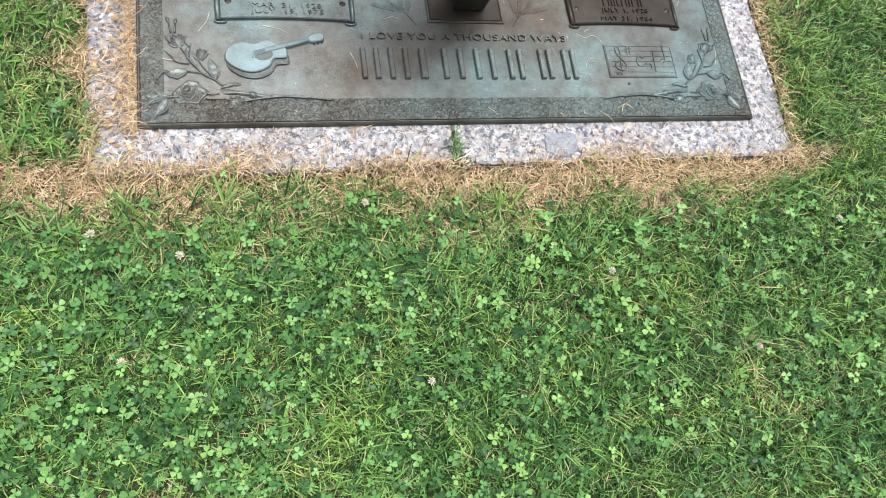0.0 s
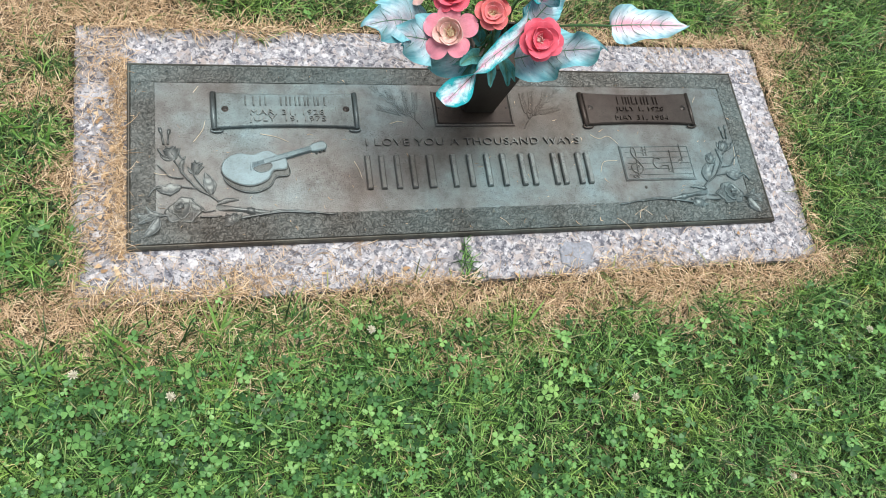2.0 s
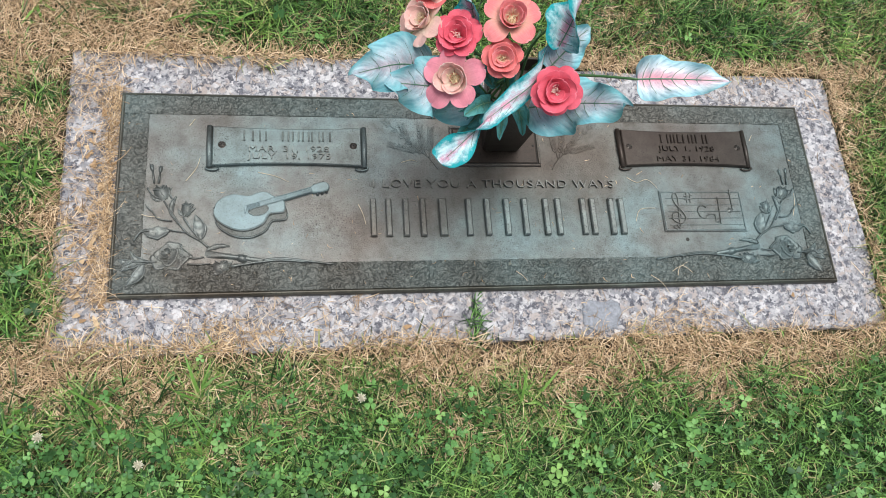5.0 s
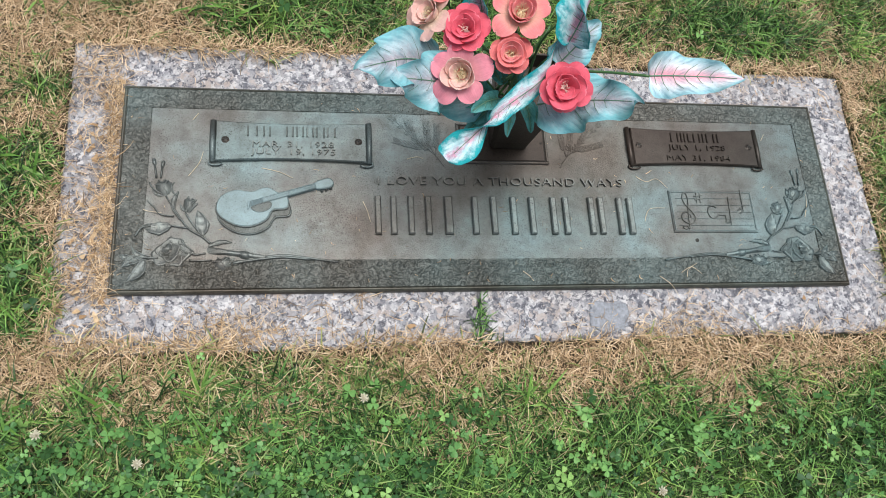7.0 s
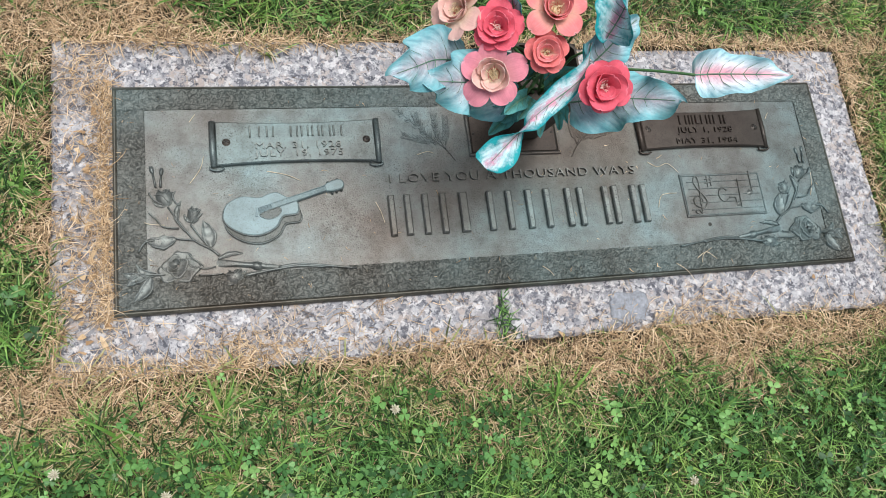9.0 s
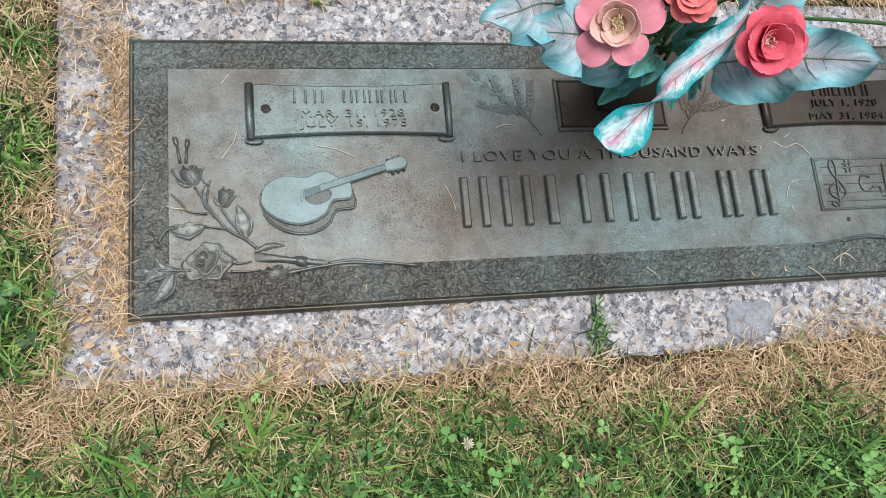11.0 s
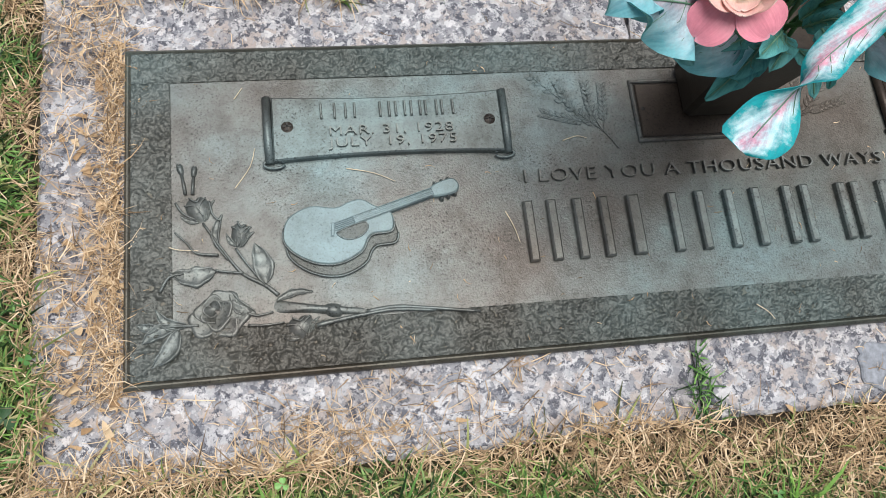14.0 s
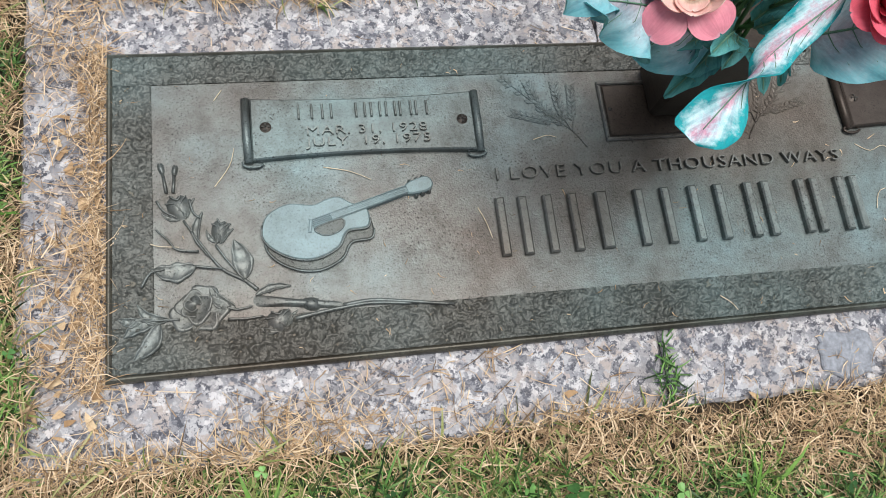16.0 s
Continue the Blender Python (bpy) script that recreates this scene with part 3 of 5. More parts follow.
def build_guitar():
    ox, oy, turn = -0.421, -0.060, radians(17)
    ca, sa = math.cos(turn), math.sin(turn)
    at = lambda u, v: (ox + u * ca - v * sa, oy + u * sa + v * ca)
    # big lower bout, waist, upper bout with a cutaway towards the neck
    face = [at(u, v) for u, v in closed([(0.001, 0.006), (0.012, 0.022), (0.034, 0.026), (0.055, 0.017), (0.069, 0.018), (0.081, 0.016), (0.090, 0.006),
                                         (0.101, -0.003), (0.101, -0.014), (0.095, -0.022), (0.079, -0.019), (0.072, -0.022), (0.062, -0.031), (0.040, -0.034), (0.020, -0.026), (0.005, -0.010)])]
    bm = bmesh.new()
    slab(bm, [(x + 0.003, y - 0.0105) for x, y in face], ZF - 0.002, ZF + 0.0035, 0.0014)
    g = part("guitar", bm, M_BORDER, marker, "raised acoustic guitar with blue-green verdigris")
    bm = bmesh.new()
    slab(bm, face, ZF - 0.001, ZF + 0.0062, 0.0014)
    part("guitar_top", bm, M_VERDIGRIS, g, "pale blue-green guitar top")
    for off, z, r in (((0.0032, -0.0108), 0.0034, 0.0010), ((0.0004, -0.0006), 0.0058, 0.0009)):
        bm = bmesh.new()
        low = face[len(face) // 2:] + face[:3]
        tube(bm, [(x + off[0], y + off[1], ZF + z) for x, y in low], r, r, 6)
        part("binding", bm, M_RELIEF, g, smooth=True)
    # half-round sound hole beside the strings
    hole = [at(u, v) for u, v in closed([(0.048, -0.007), (0.062, -0.005), (0.075, -0.006), (0.076, -0.012), (0.068, -0.017), (0.055, -0.016)])]
    bm = bmesh.new()
    slab(bm, hole, ZF + 0.004, ZF + 0.0066, 0.0)
    part("sound_hole", bm, M_BORDER, g, "dark sound hole")
    bm = bmesh.new()
    tube(bm, [(*q, ZF + 0.0066) for q in hole + hole[:1]], 0.0008, 0.0008, 6)
    part("hole_edge", bm, M_RELIEF, g, smooth=True)
    bm = bmesh.new()
    slab(bm, [at(0.0415, -0.008), at(0.0445, -0.009), at(0.0500, 0.003), at(0.0470, 0.004)], ZF + 0.005, ZF + 0.0078, 0.0008)
    part("bridge", bm, M_VERDIGRIS, g)
    bm = bmesh.new()
    slab(bm, [at(0.066, -0.0055), at(0.146, -0.0045), at(0.146, 0.0030), at(0.066, 0.0030)], ZF - 0.001, ZF + 0.0080, 0.0012)
    part("neck", bm, M_VERDIGRIS, g)
    bm = bmesh.new()
    slab(bm, [at(u, v) for u, v in closed([(0.144, -0.0045), (0.153, -0.0075), (0.166, -0.0085), (0.172, -0.003), (0.169, 0.0055), (0.157, 0.0068), (0.145, 0.0042)])], ZF - 0.001, ZF + 0.0072, 0.0014)
    part("headstock", bm, M_VERDIGRIS, g)
    for k in range(3):
        for sd in (-1, 1):
            bm = bmesh.new()
            x, y = at(0.152 + 0.0068 * k, 0.0082 * sd - 0.0008)
            dome(bm, x, y, ZF + 0.001, 0.0025, 0.0025, 0.005, rings=3, sides=10)
            part("tuning_peg", bm, M_RELIEF, g, smooth=True)
    for k in range(5):
        bm = bmesh.new()
        v = -0.0044 + 0.0017 * k
        tube(bm, [(*at(0.047, v), ZF + 0.0076), (*at(0.145, v + 0.0006), ZF + 0.0084)], 0.0004, 0.0004, 5)
        part("string", bm, M_VERDIGRIS, g)


build_guitar()


# staff of music
def build_music():
    x0, x1, y0, y1 = 0.272, 0.416, -0.089, -0.018
    bm = bmesh.new()
    slab(bm, rect(x0, x1, y0, y1), ZF - 0.002, ZF + 0.0025, 0.001)
    m = part("music_plaque", bm, M_FIELD, marker, "raised bronze plaque with a staff of music")
    zt = ZF + 0.0025
    for a, b in (((x0 + 0.003, y0 + 0.003), (x1 - 0.003, y0 + 0.003)), ((x0 + 0.003, y1 - 0.003), (x1 - 0.003, y1 - 0.003)),
                 ((x0 + 0.003, y0 + 0.003), (x0 + 0.003, y1 - 0.003)), ((x1 - 0.003, y0 + 0.003), (x1 - 0.003, y1 - 0.003))):
        bm = bmesh.new()
        tube(bm, [(*a, zt), (*b, zt)], 0.0014, 0.0014, 6, 0.9)
        part("plaque_edge", bm, M_RELIEF, m)
    for k in range(5):
        bm = bmesh.new()
        y = -0.0775 + 0.0115 * k
        tube(bm, [(x0 + 0.010, y, zt), (x1 - 0.006, y, zt)], 0.0009, 0.0009, 6, 1.2)
        part("staff_line", bm, M_RELIEF, m)
    bm = bmesh.new()
    clef = spline([(x, y, zt + 0.0012) for x, y in ((0.294, -0.085), (0.288, -0.081), (0.294, -0.078), (0.299, -0.083), (0.300, -0.060), (0.303, -0.035), (0.300, -0.022), (0.294, -0.028), (0.296, -0.040), (0.307, -0.055), (0.311, -0.066), (0.303, -0.075), (0.290, -0.070), (0.289, -0.060), (0.298, -0.055), (0.304, -0.063), (0.298, -0.069))], 4)
    tube(bm, clef, 0.0013, 0.001, 6)
    part("treble_clef", bm, M_LETTER, m, smooth=True)
    for a, b in (((0.318, -0.040), (0.319, -0.022)), ((0.324, -0.039), (0.325, -0.021)), ((0.314, -0.034), (0.328, -0.032)), ((0.314, -0.028), (0.328, -0.026))):
        bm = bmesh.new()
        tube(bm, [(*a, zt + 0.001), (*b, zt + 0.001)], 0.0011, 0.0011, 6)
        part("sharp_sign", bm, M_LETTER, m)
    bm = bmesh.new()
    tube(bm, [(0.343 + 0.0085 * math.cos(a), -0.055 + 0.011 * math.sin(a), zt + 0.001) for a in (0.7 + 0.35 * k for k in range(15))], 0.0016, 0.0012, 6)
    part("time_sign", bm, M_LETTER, m, smooth=True)
    for pts in (((0.371, -0.076), (0.373, -0.029)), ((0.396, -0.052), (0.396, -0.016)), ((0.352, -0.060), (0.363, -0.060)), ((0.363, -0.060), (0.364, -0.072))):
        bm = bmesh.new()
        tube(bm, [(*q, zt + 0.001) for q in pts], 0.0012, 0.0012, 6)
        part("note_stem", bm, M_LETTER, m)
    for x, y in ((0.391, -0.053), (0.3665, -0.070)):
        bm = bmesh.new()
        dome(bm, x, y, zt, 0.0062, 0.0046, 0.0026, 0.35, rings=4, sides=14)
        part("note_head", bm, M_LETTER, m, smooth=True)


build_music()


# sprays of roses in the near corners
def relief_leaf(bm, base, tip, width, h, z, bend=0.10, ruffle=0.0):
    """A leaf in low relief: raised margins, a sunk midrib and a pointed tip."""
    bx, by = base
    dx, dy = tip[0] - bx, tip[1] - by
    ln = math.hypot(dx, dy)
    ux, uy = dx / ln, dy / ln
    rows = []
    n = 12
    for k in range(n + 1):
        t = k / n
        w = width * math.sin(math.pi * t ** 0.8) ** 0.85 * (1 + ruffle * math.sin(t * 19)) if 0 < k < n else 0.0003
        off = bend * ln * math.sin(math.pi * t)
        row = []
        for q in (-1.04, -1, -0.72, -0.36, 0, 0.36, 0.72, 1, 1.04):
            a = abs(q)
            zz = z - 0.001 if a > 1 else z + h * ((0.45, 0.30, 0.62, 0.85, 0.75)[round(a / 0.36) if a < 1 else 4] + 0.12 * math.sin(t * 22 - 3 * a))
            row.append(bm.verts.new((bx + ux * ln * t - uy * (w * q + off), by + uy * ln * t + ux * (w * q + off), zz)))
        rows.append(row)
    for r, q in zip(rows, rows[1:]):
        for j in range(8):
            bm.faces.new((r[j], r[j + 1], q[j + 1], q[j]))


def relief_petal(bm, cx, cy, z, a0, a1, r0, r1, h, sg, seed):
    """A cupped petal in relief, its outer margin raised and rolled over."""
    rng = random.Random(seed)
    ph, rows = rng.uniform(0, 6), []
    m, n = 12, 7
    for i in range(m + 1):
        v = i / m
        a = a0 + (a1 - a0) * v
        rim = r0 + (r1 - r0) * (0.62 + 0.38 * math.sin(math.pi * v) ** 0.9 + 0.09 * math.sin(ph + v * 11))
        row = []
        for k in range(n + 1):
            u = k / n
            r = r0 + (rim - r0) * min(1.0, u * 1.12)
            zz = z + h * (0.35 + 0.65 * u ** 1.6) * (0.80 + 0.2 * v) if k < n else z - 0.001
            row.append(bm.verts.new((cx + sg * r * math.cos(a), cy + 0.94 * r * math.sin(a), zz)))
        rows.append(row)
    for r, q in zip(rows, rows[1:]):
        for k in range(n):
            bm.faces.new((r[k], r[k + 1], q[k + 1], q[k]))


def rose_spray(s, mat):
    z = ZF
    f = lambda x, y: (s * x, y)
    bm = bmesh.new()
    tube(bm, spline([(*f(x, y), z + 0.0018) for x, y in ((-0.491, -0.034), (-0.472, -0.064), (-0.458, -0.083), (-0.439, -0.095), (-0.428, -0.105))], 4), 0.0012, 0.0020, 7)
    root = part("rose_spray", bm, mat, marker, "raised bronze spray of roses and leaves", True)
    stems = (((-0.463, -0.060), (-0.453, -0.076), (-0.439, -0.095)), ((-0.478, -0.065), (-0.497, -0.062), (-0.505, -0.052), (-0.515, -0.042)),
             ((-0.481, -0.079), (-0.470, -0.081), (-0.457, -0.083)), ((-0.484, -0.046), (-0.479, -0.057), (-0.470, -0.070)),
             ((-0.496, -0.127), (-0.512, -0.126), (-0.528, -0.126)), ((-0.455, -0.130), (-0.440, -0.131), (-0.424, -0.130)),
             ((-0.352, -0.1265), (-0.326, -0.1240), (-0.296, -0.1275), (-0.249, -0.1345)), ((-0.396, -0.135), (-0.372, -0.131), (-0.352, -0.1285), (-0.326, -0.1265), (-0.29, -0.130)),
             ((-0.514, -0.014), (-0.508, -0.024), (-0.497, -0.031)), ((-0.485, -0.014), (-0.482, -0.027), (-0.476, -0.033)), ((-0.528, -0.095), (-0.520, -0.082), (-0.508, -0.080)),
             ((-0.455, -0.119), (-0.447, -0.122), (-0.433, -0.120)))
    for k, pts in enumerate(stems):
        bm = bmesh.new()
        r = 0.0019 if k in (6, 7) else 0.0012
        tube(bm, spline([(*f(x, y), z + 0.0034) for x, y in pts], 4), r * 1.1, r * 0.7, 7)
        part("stem", bm, mat, root, smooth=True)
    # bundled cut stems along the lower edge
    for out, h in (([(-0.434, -0.109), (-0.418, -0.111), (-0.398, -0.115), (-0.372, -0.119), (-0.350, -0.123), (-0.352, -0.128), (-0.376, -0.127), (-0.405, -0.123), (-0.430, -0.121), (-0.436, -0.116)], 0.0052),
                   ([(-0.388, -0.116), (-0.377, -0.116), (-0.371, -0.122), (-0.375, -0.129), (-0.385, -0.128), (-0.391, -0.122)], 0.0066)):
        bm = bmesh.new()
        bulge(bm, closed([f(*q) for q in out]), z - 0.0008, h, 5)
        part("cut_stem", bm, mat, root, smooth=True)
    # open rose: three tiers of cupped petals
    cx, cy = s * -0.479, -0.119
    for tier, (count, r0, r1, h, turn, span) in enumerate(((5, 0.006, 0.0255, 0.0056, 0.5, 1.55), (4, 0.003, 0.0165, 0.0078, 0.9, 1.9), (2, 0.001, 0.0095, 0.0096, 2.6, 2.6))):
        for k in range(count):
            a = turn + 2 * math.pi * k / count + (0.0, 0.25, -0.2, 0.15, -0.1)[k]
            bm = bmesh.new()
            relief_petal(bm, cx - s * 0.0022 * tier, cy + 0.0028 * tier, z - 0.0004, a, a + span, r0, r1 * (1.0, 0.86, 1.1, 0.92, 1.04)[k], h, s, 10 * tier + k)
            part("rose_petal", bm, mat, root, smooth=True)
    # buds: body, folded petals, sepals
    for x, y, rx, ry, tilt in ((-0.4945, -0.021, 0.0115, 0.0135, 0.35), (-0.459, -0.047, 0.0085, 0.0125, -0.1), (-0.410, -0.135, 0.0130, 0.0105, 0.3), (-0.510, 0.019, 0.0034, 0.0075, 0.25), (-0.498, 0.016, 0.0032, 0.0075, -0.1)):
        shape = [(0.0, -1.0), (0.62, -0.72), (1.0, 0.0), (0.82, 0.72), (0.3, 0.92), (0.0, 0.78), (-0.35, 1.0), (-0.86, 0.66), (-1.0, -0.1), (-0.6, -0.75)]
        ct, st = math.cos(tilt), math.sin(tilt)
        put = lambda u, v: f(x + rx * u * ct - ry * v * st, y + rx * u * st + ry * v * ct)
        bm = bmesh.new()
        bulge(bm, closed([put(u, v) for u, v in shape], 3), z - 0.0008, 0.0056 if rx > 0.005 else 0.0036, 5)
        part("rose_bud", bm, mat, root, smooth=True)
        if rx > 0.005:
            for pts in (((-0.9, 0.55), (-0.2, 0.25), (0.15, -0.6)), ((0.85, 0.6), (0.35, 0.3), (-0.1, -0.3)), ((-0.35, 0.95), (0.1, 0.5), (0.5, 0.75))):
                bm = bmesh.new()
                tube(bm, spline([(*put(u, v), z + 0.0046 - 0.0016 * abs(u)) for u, v in pts], 4), 0.0009, 0.0006, 6)
                part("petal_edge", bm, mat, root, smooth=True)
            for u0, v0, u1, v1 in ((-0.3, -0.85, -1.45, 0.1), (0.3, -0.85, 1.4, 0.25), (0.1, -0.9, 0.75, -0.1)):
                bm = bmesh.new()
                relief_leaf(bm, put(u0, v0), put(u1, v1), 0.0022 * s, 0.0042, z, 0.12)
                part("sepal", bm, mat, root, smooth=True)
        else:
            bm = bmesh.new()
            tube(bm, [(*put(0, -0.6), z + 0.001), (*f(x * 0.5 - 0.2505, -0.006), z + 0.002)], 0.0014, 0.0016, 6)
            part("stem", bm, mat, root, smooth=True)
    for b, t, w, bend, ruffle in (((-0.438, -0.094), (-0.447, -0.056), 0.0092, -0.06, 0.05), ((-0.481, -0.079), (-0.520, -0.079), 0.0088, 0.12, 0.12), ((-0.513, -0.129), (-0.535, -0.160), 0.0075, 0.1, 0.05),
                                  ((-0.516, -0.127), (-0.543, -0.139), 0.0065, -0.12, 0.1), ((-0.505, -0.126), (-0.532, -0.110), 0.0050, 0.2, 0.06), ((-0.480, -0.058), (-0.474, -0.027), 0.0036, 0.1, 0.0),
                                  ((-0.448, -0.120), (-0.470, -0.098), 0.0058, 0.16, 0.05), ((-0.528, -0.126), (-0.548, -0.122), 0.0045, 0.1, 0.1), ((-0.430, -0.110), (-0.398, -0.104), 0.0034, 0.1, 0.14), ((-0.462, -0.058), (-0.449, -0.040), 0.0032, 0.15, 0.0)):
        bm = bmesh.new()
        relief_leaf(bm, f(*b), f(*t), w * s, 0.0060, z, bend * s, ruffle)
        part("leaf", bm, mat, root, smooth=True)


rose_spray(1, M_RELIEF)
rose_spray(-1, M_RELIEF)


# ears of wheat beside the vase
def wheat(s):
    cx = 0.0045
    f = lambda x, y: (cx + s * (x - cx), y)
    stems = (((-0.088, 0.019), (-0.101, 0.038), (-0.120, 0.055), (-0.165, 0.099)), ((-0.101, 0.038), (-0.110, 0.060), (-0.112, 0.088)), ((-0.101, 0.038), (-0.097, 0.060), (-0.095, 0.085)),
             ((-0.112, 0.048), (-0.130, 0.052), (-0.158, 0.060)), ((-0.108, 0.045), (-0.130, 0.066), (-0.140, 0.090)))
    root = None
    for k, pts in enumerate(stems):
        bm = bmesh.new()
        line = spline([(*f(x, y), ZF + 0.0008) for x, y in pts], 5)
        tube(bm, line, 0.0008, 0.0004, 6, 0.8)
        if k == 0:
            root = part("wheat_spray", bm, M_FIELD, marker, "low bronze relief of wheat ears", True)
        else:
            part("stalk", bm, M_FIELD, root, smooth=True)
        d = (line[-1] - line[-4]).normalized()
        for j in range(8):
            for side in (-1, 1):
                p = line[max(0, len(line) - 1 - j)]
                a = Vector((-d.y, d.x, 0)) * side
                q = p + d * 0.008 + a * 0.005
                bm = bmesh.new()
                relief_leaf(bm, (p.x, p.y), (q.x, q.y), 0.0019, 0.0020, ZF)
                part("grain", bm, M_FIELD, root, smooth=True)


wheat(1)
wheat(-1)


# sunken panel that holds the vase
def vase_panel():
    x0, x1, y0, y1 = -0.066, 0.079, 0.024, 0.093
    bm = bmesh.new()
    slab(bm, rect(x0 + 0.004, x1 - 0.004, y0 + 0.004, y1 - 0.004), ZF - 0.002, ZF + 0.0012, 0.0)
    p = part("vase_panel", bm, M_RECESS, marker, "dark gap round the vase mounting panel")
    bm = bmesh.new()
    slab(bm, rect(x0 + 0.0055, x1 - 0.0055, y0 + 0.0055, y1 - 0.0055), ZF - 0.002, ZF + 0.003, 0.001)
    # dark vase bronze here also carries the vase's shade on the brownish cover
    part("panel_cover", bm, M_VASE, p, "brown bronze vase cover plate, coloured darker for the vase's shade")
    for a, b, c, d in ((x0, x1, y0, y0 + 0.004), (x0, x1, y1 - 0.004, y1), (x0, x0 + 0.004, y0 + 0.0041, y1 - 0.0041), (x1 - 0.004, x1, y0 + 0.0041, y1 - 0.0041)):
        bm = bmesh.new()
        slab(bm, rect(a, b, c, d), ZF - 0.001, ZF + 0.0036, 0.0012)
        part("panel_frame", bm, M_FIELD, p)
    for x in (x0 + 0.010, x1 - 0.010):
        bm = bmesh.new()
        dome(bm, x, 0.060, ZF + 0.0028, 0.0026, 0.0026, 0.0012, rings=3, sides=12)
        part("rivet", bm, M_RECESS, p, smooth=True)


vase_panel()
bm = bmesh.new()
dome(bm, 0.309, -0.1015, ZF, 0.0032, 0.0032, 0.0014, rings=3, sides=12)
part("plug", bm, M_RECESS, marker, "small dark plug", True)


# ---- vase ----
def build_vase():
    v = thing("flower_vase", (0.015, 0.078, ZF + 0.003))
    tagged(v, "dark brown square tapered bronze vase standing on the marker", "vase")

    def ring(bm, half, x, y, z):
        k = half * 0.16
        return [bm.verts.new((x + px, y + py, z)) for px, py in ((-half + k, -half), (half - k, -half), (half, -half + k), (half, half - k), (half - k, half), (-half + k, half), (-half, half - k), (-half, -half + k))]

    def shell(bm, levels, close=True):
        rings = [ring(bm, *q) for q in levels]
        for a, b in zip(rings, rings[1:]):
            for j in range(8):
                bm.faces.new((a[j], a[(j + 1) % 8], b[(j + 1) % 8], b[j]))
        if close:
            bm.faces.new(rings[0][::-1])
            bm.faces.new(rings[-1])

    bm = bmesh.new()
    shell(bm, ((0.0300, 0, 0, 0.004), (0.0320, -0.001, -0.001, 0.030), (0.0370, -0.006, -0.006, 0.09), (0.0430, -0.014, -0.014, 0.170), (0.0440, -0.015, -0.015, 0.177),
               (0.0410, -0.015, -0.015, 0.177), (0.0370, -0.012, -0.012, 0.150)))
    part("vase_body", bm, M_VASE, v, "dark brown bronze with worn edges")
    bm = bmesh.new()
    tube(bm, [(-0.059, -0.058, 0.174), (0.028, -0.058, 0.174), (0.028, 0.028, 0.174), (-0.059, 0.028, 0.174), (-0.059, -0.057, 0.174)], 0.0020, 0.0020, 8)
    part("lip", bm, M_VASE, v)


build_vase()


# ---- artificial bouquet ----
bouquet = thing("artificial_bouquet", (-0.023, 0.041, 0.2))
tagged(bouquet, "artificial pink and coral flowers with aqua leaves in the vase", "flowers")
ORIGIN = Vector((-0.023, 0.041, 0.2))
AWAY = Vector((-0.28, -0.5, 0.82)).normalized()     # the way the bouquet faces


def basis(axis, hint=Vector((1, 0, 0))):
    z = axis.normalized()
    x = (hint - z * hint.dot(z)).normalized()
    return Matrix((x, z.cross(x), z)).transposed()


def sheet(name, rows, uvs, mat, parent, thick=0.0006):
    """A thin cloth sheet of real thickness from rows of points."""
    n, m = len(rows), len(rows[0])
    bm = bmesh.new()
    uvl = bm.loops.layers.uv.new("UVMap")
    vs = [[bm.verts.new(p) for p in r] for r in rows]
    nrm = [[None] * m for _ in range(n)]
    for i in range(n):
        for j in range(m):
            a = Vector(rows[min(i + 1, n - 1)][j]) - Vector(rows[max(i - 1, 0)][j])
            b = Vector(rows[i][min(j + 1, m - 1)]) - Vector(rows[i][max(j - 1, 0)])
            c = a.cross(b)
            nrm[i][j] = c.normalized() if c.length > 1e-12 else Vector((0, 0, 1))
    ws = [[bm.verts.new(Vector(rows[i][j]) - nrm[i][j] * thick) for j in range(m)] for i in range(n)]

    def face(idx, grid):
        f = bm.faces.new([grid[i][j] for i, j in idx])
        f.smooth = True
        for lp, (i, j) in zip(f.loops, idx):
            lp[uvl].uv = uvs[i][j]

    for i in range(n - 1):
        for j in range(m - 1):
            q = ((i, j), (i + 1, j), (i + 1, j + 1), (i, j + 1))
            face(q, vs)
            face(q[::-1], ws)
    loop = [(0, j) for j in range(m)] + [(i, m - 1) for i in range(1, n)] + [(n - 1, j) for j in range(m - 2, -1, -1)] + [(i, 0) for i in range(n - 2, 0, -1)]
    for a, b in zip(loop, loop[1:] + loop[:1]):
        f = bm.faces.new((vs[a[0]][a[1]], vs[b[0]][b[1]], ws[b[0]][b[1]], ws[a[0]][a[1]]))
        for lp, q in zip(f.loops, (a, b, b, a)):
            lp[uvl].uv = uvs[q[0]][q[1]]
        for e in f.edges:
            e.smooth = False
    return part(name, bm, mat, parent)


